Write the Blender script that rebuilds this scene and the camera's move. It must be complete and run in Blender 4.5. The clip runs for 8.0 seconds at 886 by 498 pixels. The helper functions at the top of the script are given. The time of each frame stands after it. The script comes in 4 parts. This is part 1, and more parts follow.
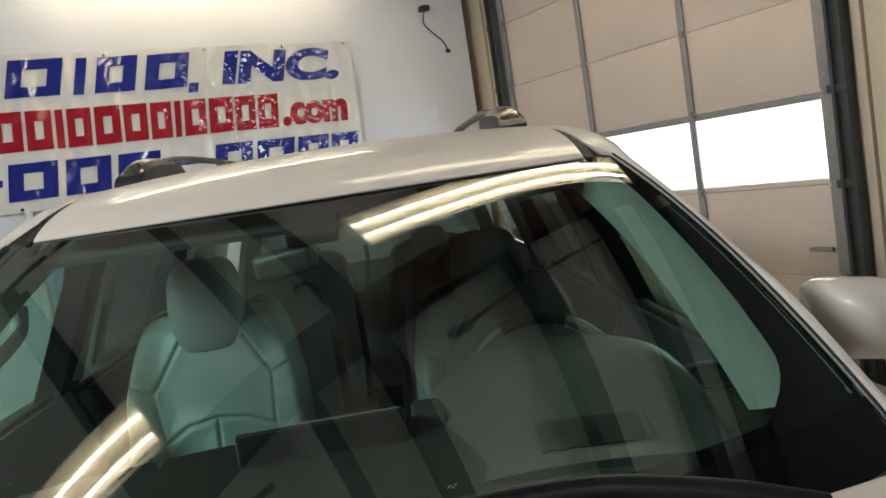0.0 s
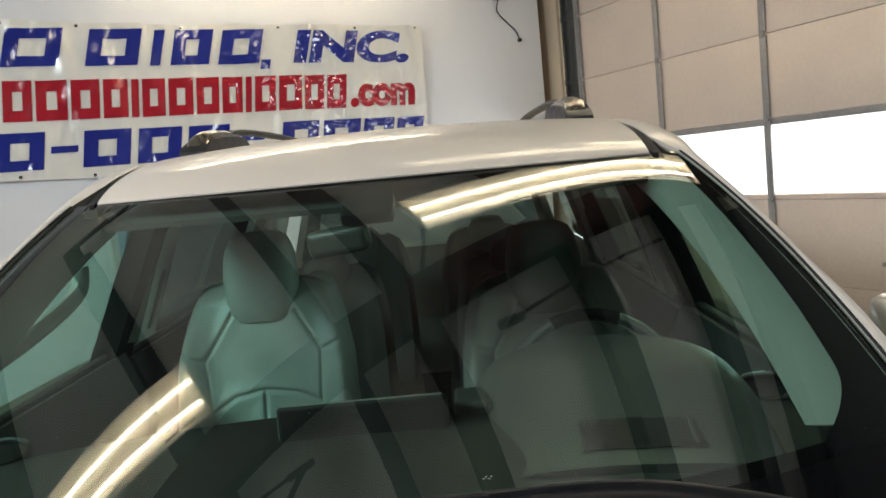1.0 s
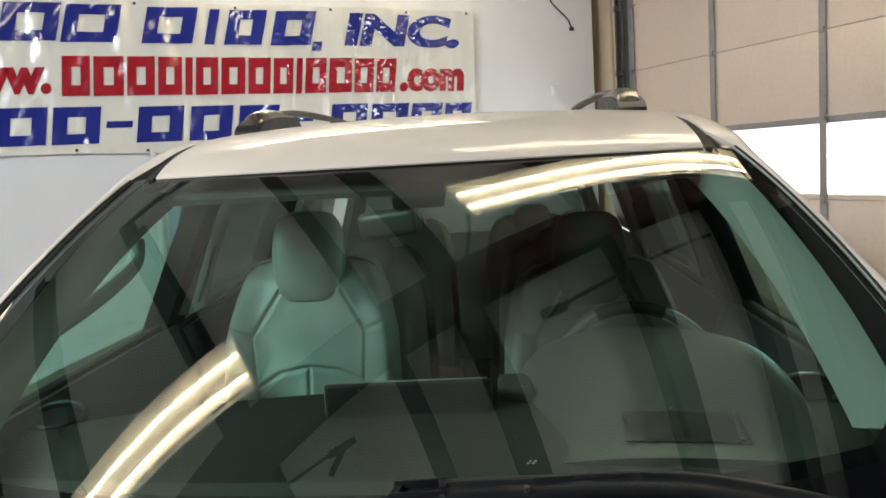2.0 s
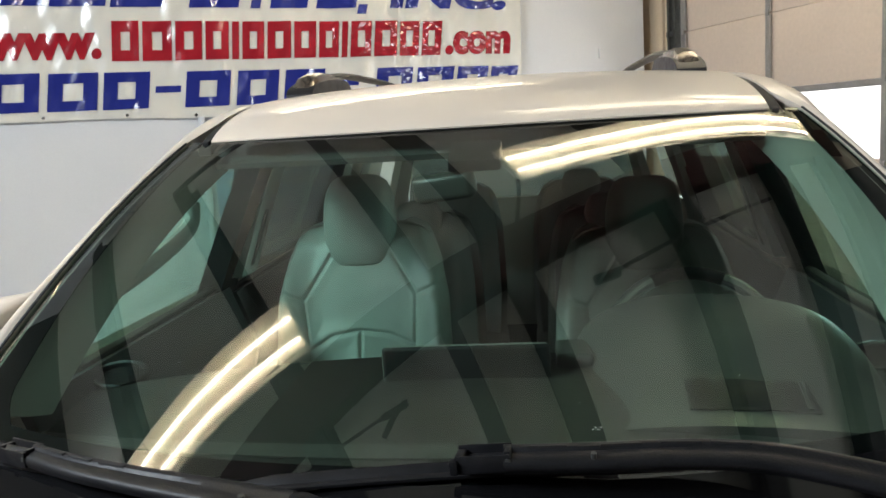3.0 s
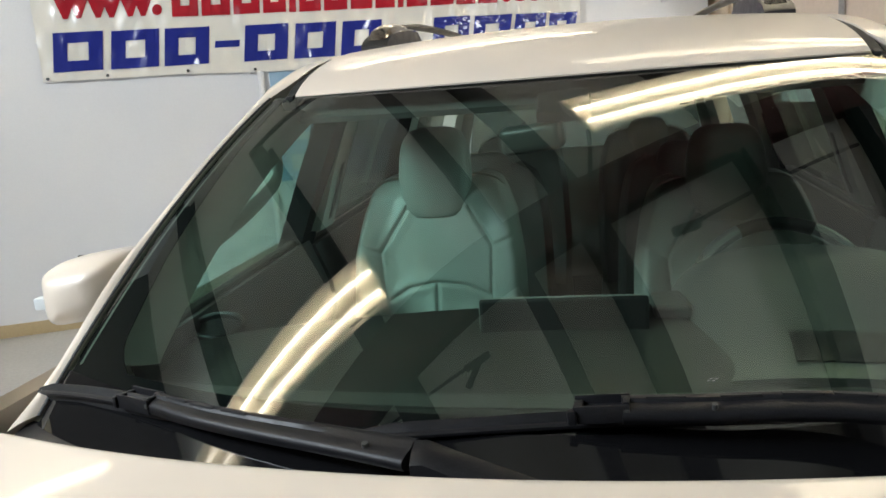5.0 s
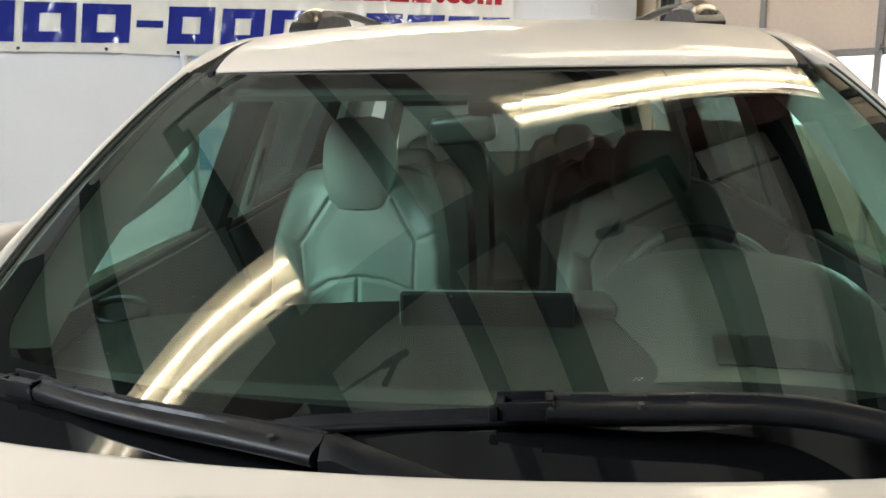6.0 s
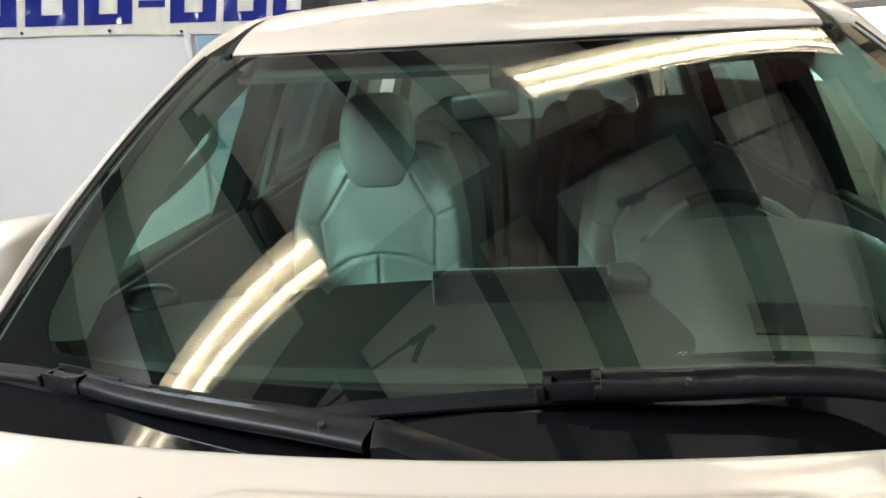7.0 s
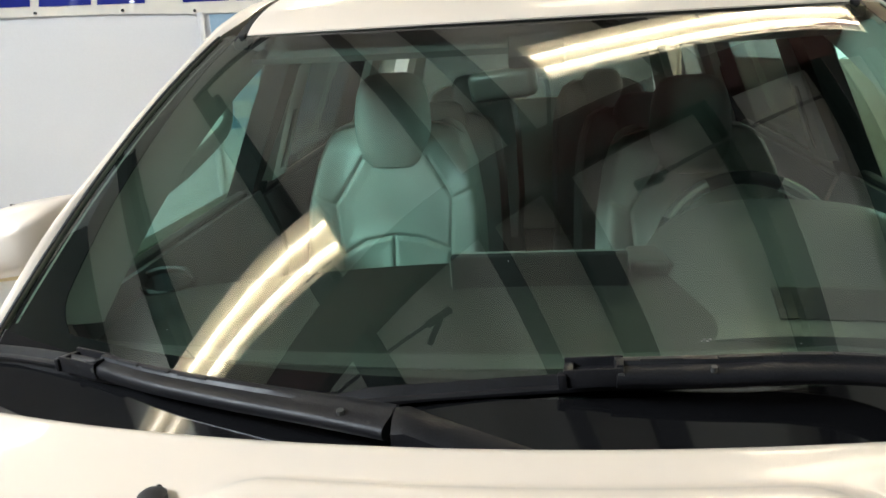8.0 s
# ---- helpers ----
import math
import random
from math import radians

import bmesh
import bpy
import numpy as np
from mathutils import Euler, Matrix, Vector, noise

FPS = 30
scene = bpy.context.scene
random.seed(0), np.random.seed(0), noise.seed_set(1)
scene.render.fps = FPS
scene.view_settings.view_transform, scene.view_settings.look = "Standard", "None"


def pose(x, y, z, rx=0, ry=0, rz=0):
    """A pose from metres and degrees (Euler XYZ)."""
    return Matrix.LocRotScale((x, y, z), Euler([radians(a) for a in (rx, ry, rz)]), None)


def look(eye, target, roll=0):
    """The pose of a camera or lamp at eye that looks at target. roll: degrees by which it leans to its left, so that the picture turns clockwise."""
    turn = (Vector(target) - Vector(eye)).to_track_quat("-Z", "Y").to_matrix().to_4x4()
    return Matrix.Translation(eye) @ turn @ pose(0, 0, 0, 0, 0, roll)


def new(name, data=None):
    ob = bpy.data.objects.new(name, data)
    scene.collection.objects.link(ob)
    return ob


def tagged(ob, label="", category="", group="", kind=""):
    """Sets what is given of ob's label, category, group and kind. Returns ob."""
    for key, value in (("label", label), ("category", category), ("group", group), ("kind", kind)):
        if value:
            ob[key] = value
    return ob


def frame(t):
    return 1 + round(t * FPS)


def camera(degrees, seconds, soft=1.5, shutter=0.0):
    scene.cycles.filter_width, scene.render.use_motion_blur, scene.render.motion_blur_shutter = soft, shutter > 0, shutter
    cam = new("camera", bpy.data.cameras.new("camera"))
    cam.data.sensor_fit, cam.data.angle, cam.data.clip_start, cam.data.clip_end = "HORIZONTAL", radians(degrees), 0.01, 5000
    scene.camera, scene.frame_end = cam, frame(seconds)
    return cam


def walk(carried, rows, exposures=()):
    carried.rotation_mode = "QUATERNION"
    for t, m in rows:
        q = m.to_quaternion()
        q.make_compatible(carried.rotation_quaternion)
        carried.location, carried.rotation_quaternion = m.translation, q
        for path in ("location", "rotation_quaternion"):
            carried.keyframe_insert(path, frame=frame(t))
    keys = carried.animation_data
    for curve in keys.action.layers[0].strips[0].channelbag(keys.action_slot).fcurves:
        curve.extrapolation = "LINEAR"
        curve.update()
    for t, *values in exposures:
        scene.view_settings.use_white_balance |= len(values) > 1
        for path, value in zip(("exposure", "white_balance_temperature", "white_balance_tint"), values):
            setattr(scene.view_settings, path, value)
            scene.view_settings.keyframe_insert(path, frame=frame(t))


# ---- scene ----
cam = camera(57.6, 8.0, soft=1.6)
# seconds, eye, target, roll in degrees
PATH = [
    (0, (0.154, -1.682, 1.644), (0.265, 0.307, 1.47), -8.7),
    (0.5, (0.121, -1.675, 1.634), (0.128, 0.32, 1.491), -4.5),
    (1, (0.163, -1.662, 1.636), (0.126, 0.329, 1.453), -5.3),
    (1.2, (0.157, -1.656, 1.643), (0.07, 0.333, 1.455), -5.7),
    (2.3, (0.145, -1.68, 1.629), (-0.008, 0.301, 1.406), -2.4),
    (2.5, (0.14, -1.662, 1.625), (-0.024, 0.317, 1.387), -1.9),
    (3, (0.121, -1.663, 1.633), (-0.126, 0.301, 1.346), -3.4),
    (3.5, (0.114, -1.668, 1.644), (-0.181, 0.283, 1.314), -4.0),
    (4, (0.078, -1.675, 1.643), (-0.237, 0.268, 1.285), -4.4),
    (4.2, (0.063, -1.673, 1.629), (-0.265, 0.266, 1.26), -4.2),
    (5.3, (0.049, -1.677, 1.642), (-0.329, 0.246, 1.243), -4.6),
    (5.5, (0.051, -1.666, 1.635), (-0.291, 0.264, 1.239), -3.7),
    (6, (0.039, -1.629, 1.609), (-0.142, 0.322, 1.211), -0.7),
    (6.5, (0.036, -1.625, 1.612), (-0.151, 0.318, 1.177), -2.3),
    (7, (0.005, -1.627, 1.625), (-0.198, 0.306, 1.151), -3.0),
    (7.5, (-0.023, -1.623, 1.626), (-0.303, 0.305, 1.174), -2.1),
    (8, (-0.004, -1.613, 1.627), (-0.24, 0.304, 1.106), -3.2),
]
walk(cam, [(t, look(eye, target, roll)) for t, eye, target, roll in PATH],
     exposures=[(0.0, 2.94), (1.0, 3.12), (2.5, 3.39), (4.0, 3.41), (5.5, 3.45), (7.0, 3.76), (8.0, 3.74)])

# ---- light ----
world = bpy.data.worlds.new("sky")
scene.world = world
world.use_nodes = True
sky = world.node_tree.nodes.new("ShaderNodeTexSky")
sky.sky_type, sky.sun_disc = "NISHITA", False
sky.sun_elevation, sky.sun_rotation = radians(35), radians(160)
bg = world.node_tree.nodes["Background"]
bg.inputs[1].default_value = 0.003
world.node_tree.links.new(sky.outputs[0], bg.inputs[0])
ROOM = pose(0, 0, 0, 0, 0, 25.165)
TUBE_POWER = 1.75
TUBE_COLOUR = (1.0, 0.885, 0.69, 1)


def area_light(name, m, sx, sy, watts, colour):
    data = bpy.data.lights.new(name, "AREA")
    data.shape, data.size, data.size_y = "RECTANGLE", sx, sy
    data.energy, data.color = watts, colour
    ob = new(name, data)
    ob.matrix_world = m
    return ob


# added lamp in an unseen high opening, set to light the passenger seat
area_light("added_window_fill", ROOM @ look((-4.38, -0.5, 3.84), (-0.4, 0.4, 1.2)), 2.5, 0.72, 33, (0.82, 0.91, 1.0))
# added lamp in an unseen opening beside the car, for dash highlights and glints
area_light("added_side_fill", ROOM @ look((3.70, -2.3, 1.75), (0.6, -0.5, 1.3)), 1.5, 1.1, 6.0, (0.90, 0.96, 1.0))
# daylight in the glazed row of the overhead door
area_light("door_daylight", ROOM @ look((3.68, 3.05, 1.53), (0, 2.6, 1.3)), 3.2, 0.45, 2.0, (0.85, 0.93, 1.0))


# ---- materials ----
def mat(name, colour, rough=0.5, metal=0.0, vary=0.08, scale=6.0, bump=0.0, bscale=60.0, coat=0.0, spec=0.5, rvary=0.06, crough=0.03):
    m = bpy.data.materials.new(name)
    m.use_nodes = True
    nt = m.node_tree
    p = nt.nodes["Principled BSDF"]
    tc = nt.nodes.new("ShaderNodeTexCoord")
    n1, n2 = nt.nodes.new("ShaderNodeTexNoise"), nt.nodes.new("ShaderNodeTexNoise")
    n1.inputs["Scale"].default_value, n1.inputs["Detail"].default_value = scale, 5
    n2.inputs["Scale"].default_value, n2.inputs["Detail"].default_value = bscale, 3
    for n in (n1, n2):
        nt.links.new(tc.outputs["Object"], n.inputs["Vector"])
    add = nt.nodes.new("ShaderNodeMath")
    add.operation = "ADD"
    nt.links.new(n1.outputs[0], add.inputs[0])
    nt.links.new(n2.outputs[0], add.inputs[1])
    mr = nt.nodes.new("ShaderNodeMapRange")
    mr.inputs["From Min"].default_value, mr.inputs["From Max"].default_value = 0.6, 1.4
    mr.inputs["To Min"].default_value, mr.inputs["To Max"].default_value = 1 - vary, 1 + vary
    nt.links.new(add.outputs[0], mr.inputs[0])
    mul = nt.nodes.new("ShaderNodeVectorMath")
    mul.operation = "SCALE"
    mul.inputs[0].default_value = colour
    nt.links.new(mr.outputs[0], mul.inputs["Scale"])
    nt.links.new(mul.outputs[0], p.inputs["Base Color"])
    rr = nt.nodes.new("ShaderNodeMapRange")
    rr.inputs["From Min"].default_value, rr.inputs["From Max"].default_value = 0.3, 0.7
    rr.inputs["To Min"].default_value, rr.inputs["To Max"].default_value = max(rough - rvary, 0.02), min(rough + rvary, 1)
    nt.links.new(n1.outputs[0], rr.inputs[0])
    nt.links.new(rr.outputs[0], p.inputs["Roughness"])
    p.inputs["Metallic"].default_value = metal
    p.inputs["Coat Weight"].default_value = coat
    p.inputs["Coat Roughness"].default_value = crough
    p.inputs["Specular IOR Level"].default_value = spec
    if bump:
        b = nt.nodes.new("ShaderNodeBump")
        b.inputs["Strength"].default_value, b.inputs["Distance"].default_value = bump, 0.004
        nt.links.new(n2.outputs[0], b.inputs["Height"])
        nt.links.new(b.outputs[0], p.inputs["Normal"])
    return m


def glass(name, tint, f0=0.043):
    """A clear pane; f0 is its gloss seen square on (none at all for a face within a laminate)."""
    m = bpy.data.materials.new(name)
    m.use_nodes = True
    nt = m.node_tree
    out = nt.nodes["Material Output"]
    nt.nodes.remove(nt.nodes["Principled BSDF"])
    tr, gl = nt.nodes.new("ShaderNodeBsdfTransparent"), nt.nodes.new("ShaderNodeBsdfGlossy")
    lw, mix = nt.nodes.new("ShaderNodeLayerWeight"), nt.nodes.new("ShaderNodeMixShader")
    lw.inputs["Blend"].default_value = 0.5
    # Schlick's gloss, the same from both faces of the pane
    pw, ma = nt.nodes.new("ShaderNodeMath"), nt.nodes.new("ShaderNodeMath")
    pw.operation, ma.operation = "POWER", "MULTIPLY_ADD"
    pw.inputs[1].default_value = 5.0
    ma.inputs[1].default_value, ma.inputs[2].default_value = (1 - f0, f0) if f0 else (0.0, 0.0)
    tr.inputs[0].default_value = (*tint, 1)
    gl.inputs["Roughness"].default_value = 0.004
    nt.links.new(lw.outputs["Facing"], pw.inputs[0])
    nt.links.new(pw.outputs[0], ma.inputs[0])
    nt.links.new(ma.outputs[0], mix.inputs[0])
    nt.links.new(tr.outputs[0], mix.inputs[1])
    nt.links.new(gl.outputs[0], mix.inputs[2])
    nt.links.new(mix.outputs[0], out.inputs[0])
    return m


def glow(name, colour, strength):
    m = bpy.data.materials.new(name)
    m.use_nodes = True
    p = m.node_tree.nodes["Principled BSDF"]
    p.inputs["Base Color"].default_value = (0.8, 0.8, 0.8, 1)
    p.inputs["Emission Color"].default_value = colour
    p.inputs["Emission Strength"].default_value = strength
    return m


M_WALL = mat("painted_wall", (0.74, 0.74, 0.75), 0.6, vary=0.03, scale=1.2, bump=0.15, bscale=90)
# for walls out of view, dark to hold back bounced and reflected light
M_UNSEENDARK = mat("unseen_dark_wall", (0.085, 0.082, 0.078), 0.8, vary=0.15, scale=2, bump=0.3, bscale=30)
M_DOORWALL = mat("beige_wall", (0.62, 0.51, 0.38), 0.6, vary=0.06, scale=2)
M_BASE = mat("tan_baseboard", (0.50, 0.38, 0.21), 0.55)
M_FLOOR = mat("concrete_floor", (0.43, 0.42, 0.40), 0.45, vary=0.18, scale=1.5, bump=0.2, bscale=40)
M_DECK = mat("ceiling_deck", (0.80, 0.79, 0.70), 0.8, vary=0.10, scale=0.8)
M_BEAM = mat("dark_steel", (0.048, 0.045, 0.043), 0.6, vary=0.2)
M_GIRDER = mat("red_oxide_steel", (0.06, 0.016, 0.013), 0.6, vary=0.25, scale=3)
M_PANEL = mat("door_panel_enamel", (0.62, 0.515, 0.435), 0.5, vary=0.07, scale=1.6, bump=0.08, bscale=35)
M_STILE = mat("galvanised_steel", (0.30, 0.285, 0.275), 0.45, metal=0.5, vary=0.18, scale=14)
M_TRACK = mat("track_steel", (0.075, 0.078, 0.075), 0.45, metal=0.6, vary=0.3, scale=9)
M_VINYL = mat("banner_vinyl", (0.76, 0.73, 0.66), 0.22, vary=0.04, scale=3, bump=0.5, bscale=11, spec=0.6)
M_BLUE = mat("banner_blue", (0.020, 0.030, 0.24), 0.12, vary=0.06, scale=4, bump=0.3, bscale=30, spec=0.7, coat=1.0)
M_RED = mat("banner_red", (0.40, 0.016, 0.028), 0.12, vary=0.06, scale=4, bump=0.3, bscale=30, spec=0.7, coat=1.0)
M_ENAMEL = mat("white_enamel", (0.95, 0.89, 0.72), 0.25, vary=0.04)
M_TUBE = glow("fluorescent_tube", TUBE_COLOUR, TUBE_POWER)
M_OUTSIDE = glow("bright_outdoors", (0.93, 0.97, 1.0, 1), 0.18)
M_PAINT = mat("champagne_paint", (0.64, 0.56, 0.47), 0.42, metal=0.0, vary=0.012, scale=3, coat=0.42, bscale=900, rvary=0.0, crough=0.06, spec=0.35)
M_BLACK = mat("black_plastic", (0.012, 0.012, 0.014), 0.42, vary=0.2, scale=30, bump=0.1, bscale=300)
M_GLOSSBLACK = mat("black_ceramic_band", (0.005, 0.005, 0.006), 0.8, vary=0.1, spec=0.05)
M_WIPER = mat("wiper_plastic", (0.0095, 0.0095, 0.011), 0.42, vary=0.3, scale=40, bump=0.12, bscale=400, spec=0.22)
M_RUBBER = mat("black_rubber", (0.014, 0.014, 0.014), 0.7, vary=0.2)
M_CHROME = mat("satin_chrome", (0.55, 0.55, 0.55), 0.2, metal=1.0)
M_CAP = mat("satin_rail_cap", (0.24, 0.21, 0.185), 0.25, metal=0.9)
M_RAIL = mat("rail_grey", (0.035, 0.033, 0.031), 0.5, metal=0.1)
M_GLASS = glass("tinted_windscreen", (0.60, 0.75, 0.675), 0.148)
M_GLASSIN = glass("windscreen_inner_face", (1.0, 1.0, 1.0), 0.0)
M_SIDEGLASS = glass("tinted_side_glass", (0.80, 0.985, 0.935))
M_PRIVACY = glass("dark_privacy_glass", (0.40, 0.44, 0.42))
M_PANE = glass("clear_pane", (0.97, 0.98, 0.98))
M_LEATHER = mat("light_grey_leather", (0.38, 0.39, 0.355), 0.46, vary=0.07, scale=9, bump=0.45, bscale=34)
# seat leather again, its colour darkened to stand for shade in the rear
M_SHADEDLEATHER = mat("shaded_rear_leather", (0.16, 0.165, 0.15), 0.5, vary=0.07, scale=9, bump=0.3, bscale=60)
M_LEATHER2 = mat("grey_headrest_leather", (0.25, 0.26, 0.235), 0.5, vary=0.06, scale=9, bump=0.3, bscale=220)
M_DASHLIGHT = mat("grey_dash", (0.09, 0.09, 0.08), 0.36, vary=0.06, bump=0.05, bscale=500)
M_DASHTOP = mat("dash_top_vinyl", (0.034, 0.035, 0.031), 0.5, vary=0.08, bump=0.06, bscale=500)
M_DASH = mat("dark_dash", (0.018, 0.018, 0.0175), 0.55, vary=0.1, bump=0.08, bscale=500)
M_HEADLINER = mat("headliner_cloth", (0.10, 0.10, 0.09), 0.95, vary=0.1, scale=30)
M_TRIM = mat("pillar_trim", (0.38, 0.39, 0.345), 0.7, vary=0.05, bump=0.2, bscale=400)
M_DOORTRIM = mat("dark_door_trim", (0.045, 0.046, 0.045), 0.55, vary=0.1)
M_CARPET = mat("carpet", (0.04, 0.04, 0.038), 0.95, vary=0.2, scale=60)


# ---- geometry helpers ----
def link(name, bm, material, parent=None, smooth=True):
    me = bpy.data.meshes.new(name)
    bmesh.ops.recalc_face_normals(bm, faces=bm.faces)
    bm.to_mesh(me)
    bm.free()
    me.materials.append(material)
    if smooth:
        me.shade_smooth()
        me.set_sharp_from_angle(angle=radians(38))
    ob = new(name, me)
    if parent:
        ob.parent = parent
    return ob


def part(name, bm, material, parent, label="", smooth=True):
    return tagged(link(name, bm, material, parent, smooth), label)


def empty(name, m=Matrix()):
    ob = new(name)
    ob.empty_display_size = 0.1
    ob.matrix_world = m
    return ob


def box(x0, x1, y0, y1, z0, z1, bevel=0.0, bm=None, m=None, seg=2):
    own = bm is None
    b = bmesh.new()
    bmesh.ops.create_cube(b, size=1)
    for v in b.verts:
        v.co = Vector(((x0 + x1) / 2 + v.co.x * (x1 - x0), (y0 + y1) / 2 + v.co.y * (y1 - y0), (z0 + z1) / 2 + v.co.z * (z1 - z0)))
    if bevel:
        bmesh.ops.bevel(b, geom=list(b.edges), offset=bevel, segments=seg, profile=0.6, affect="EDGES")
    if m is not None:
        b.transform(m)
    if own:
        return b
    tmp = bpy.data.meshes.new("tmp")
    b.to_mesh(tmp)
    b.free()
    bm.from_mesh(tmp)
    bpy.data.meshes.remove(tmp)
    return bm


def slab(fn, us, vs, thick, bm=None):
    """A sheet fn(u, v) with thickness towards minus its normal."""
    bm = bm or bmesh.new()
    e = 1e-4
    top, bot = [], []
    for u in us:
        rt, rb = [], []
        for v in vs:
            p = Vector(fn(u, v))
            a = Vector(fn(u + e, v)) - Vector(fn(u - e, v))
            b = Vector(fn(u, v + e)) - Vector(fn(u, v - e))
            n = a.cross(b)
            n = n.normalized() if n.length > 1e-14 else Vector((0, 0, 1))
            rt.append(bm.verts.new(p))
            rb.append(bm.verts.new(p - n * thick))
        top.append(rt)
        bot.append(rb)
    nu, nv = len(us), len(vs)
    for i in range(nu - 1):
        for j in range(nv - 1):
            bm.faces.new((top[i][j], top[i + 1][j], top[i + 1][j + 1], top[i][j + 1]))
            bm.faces.new((bot[i][j], bot[i][j + 1], bot[i + 1][j + 1], bot[i + 1][j]))
    for i in range(nu - 1):
        for j in (0, nv - 1):
            bm.faces.new((top[i][j], bot[i][j], bot[i + 1][j], top[i + 1][j]))
    for j in range(nv - 1):
        for i in (0, nu - 1):
            bm.faces.new((top[i][j], top[i][j + 1], bot[i][j + 1], bot[i][j]))
    return bm


def lin(a, b, n):
    return [a + (b - a) * i / (n - 1) for i in range(n)]


def loft(sections, bm=None, caps=True):
    """Closed rings of equal length, joined one to the next."""
    bm = bm or bmesh.new()
    rings = [[bm.verts.new(p) for p in s] for s in sections]
    n = len(rings[0])
    for a, b in zip(rings, rings[1:]):
        for i in range(n):
            bm.faces.new((a[i], a[(i + 1) % n], b[(i + 1) % n], b[i]))
    if caps:
        bm.faces.new(rings[0])
        bm.faces.new(list(reversed(rings[-1])))
    return bm


def smoothed(points, n):
    """n points on a Catmull-Rom curve through points."""
    p = [Vector(q) for q in points]
    p = [2 * p[0] - p[1]] + p + [2 * p[-1] - p[-2]]
    out = []
    for k in range(n):
        t = k / (n - 1) * (len(p) - 3)
        i = min(int(t), len(p) - 4)
        f = t - i
        a, b, c, d = p[i:i + 4]
        out.append(0.5 * (2 * b + (c - a) * f + (2 * a - 5 * b + 4 * c - d) * f * f + (3 * b - a - 3 * c + d) * f ** 3))
    return out


def tube(points, rx, rz=None, n=10, bm=None, up=(0, 0, 1), scale=None):
    """A rod of elliptic section along points; scale gives a factor for each point."""
    rz = rz or rx
    pts = [Vector(p) for p in points]
    secs = []
    for i, p in enumerate(pts):
        d = (pts[min(i + 1, len(pts) - 1)] - pts[max(i - 1, 0)]).normalized()
        s = d.cross(Vector(up)).normalized()
        w = s.cross(d)
        k = scale[i] if scale else 1
        secs.append([p + s * (rx * k * math.cos(2 * math.pi * j / n)) + w * (rz * k * math.sin(2 * math.pi * j / n)) for j in range(n)])
    return loft(secs, bm)


def room_box(name, u0, u1, v0, v1, z0, z1, material, parent=None, bevel=0.0, label=""):
    ob = link(name, box(u0, u1, v0, v1, z0, z1, bevel), material, parent, smooth=bevel > 0)
    if parent is None:
        ob.matrix_world = ROOM
    return tagged(ob, label)


# ---- the garage, in its own axes: u along the banner wall, v towards it ----
BACK, DOOR, DECK = 5.093, 3.744, 4.28
tagged(room_box("floor", -5.45, 4.2, -7.2, 6.2, -0.2, 0.0, M_FLOOR), "worn grey concrete garage floor", "floor", kind="structure")
tagged(room_box("ceiling", -5.45, 4.2, -7.2, 6.2, DECK, DECK + 0.15, M_DECK), "grey-brown metal roof deck of the garage", "ceiling", kind="structure")
tagged(room_box("wall_back", -5.25, 3.63, BACK, BACK + 0.45, 0, DECK, M_WALL), "white painted wall behind the car", "wall", kind="structure")
tagged(room_box("baseboard", -5.25, 3.63, BACK - 0.014, BACK - 0.001, 0, 0.10, M_BASE, bevel=0.003), "tan baseboard along the white wall", "baseboard", kind="structure")
# side wall with the overhead door's opening
DV0, DV1, DTOP = 1.42, 4.70, 3.50
room_box("wall_front_side", DOOR + 0.06, DOOR + 0.36, -7.0, -3.1, 0, DECK, M_UNSEENDARK)
room_box("wall_front_side", DOOR + 0.06, DOOR + 0.36, -1.5, 0.95, 0, DECK, M_UNSEENDARK)
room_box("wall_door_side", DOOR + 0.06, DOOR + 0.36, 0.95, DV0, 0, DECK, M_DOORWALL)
room_box("wall_front_side", DOOR + 0.06, DOOR + 0.36, -3.1, -1.5, 2.35, DECK, M_UNSEENDARK)
room_box("wall_front_side", DOOR + 0.06, DOOR + 0.36, -3.1, -1.5, 0, 1.15, M_UNSEENDARK)
room_box("wall_door_side", DOOR + 0.06, DOOR + 0.36, DV1, 5.6, 0, DECK, M_DOORWALL)
room_box("wall_door_side", DOOR + 0.06, DOOR + 0.36, DV0, DV1, DTOP, DECK, M_DOORWALL)
room_box("wall_return", 3.631, DOOR + 0.06, 5.40, 5.6, 0, DECK, M_DOORWALL)
room_box("wall_near", -5.25, DOOR + 0.36, -7.2, -7.0, 0, DECK, M_UNSEENDARK)
# unseen far wall, set close, with an opening added for the fill lamp
room_box("wall_far_side", -4.65, -4.45, -7.0, -1.85, 0, DECK, M_UNSEENDARK)
room_box("wall_far_side", -4.65, -4.45, 0.85, 5.5, 0, DECK, M_UNSEENDARK)
room_box("wall_far_side", -4.65, -4.45, -1.85, 0.85, 4.22, DECK, M_UNSEENDARK)
room_box("wall_far_side", -4.65, -4.45, -1.85, 0.85, 0, 3.45, M_UNSEENDARK)
for o in list(scene.objects):
    if o.name.startswith("wall_") and "label" not in o:
        beige = "door" in o.name or "return" in o.name
        tagged(o, "beige painted wall beside the overhead door" if beige else "unseen wall, coloured dark to cut bounced and reflected light" if o.name.split(".")[0] in ("wall_near", "wall_front_side", "wall_far_side") else "plain white painted garage wall", "wall", kind="structure")

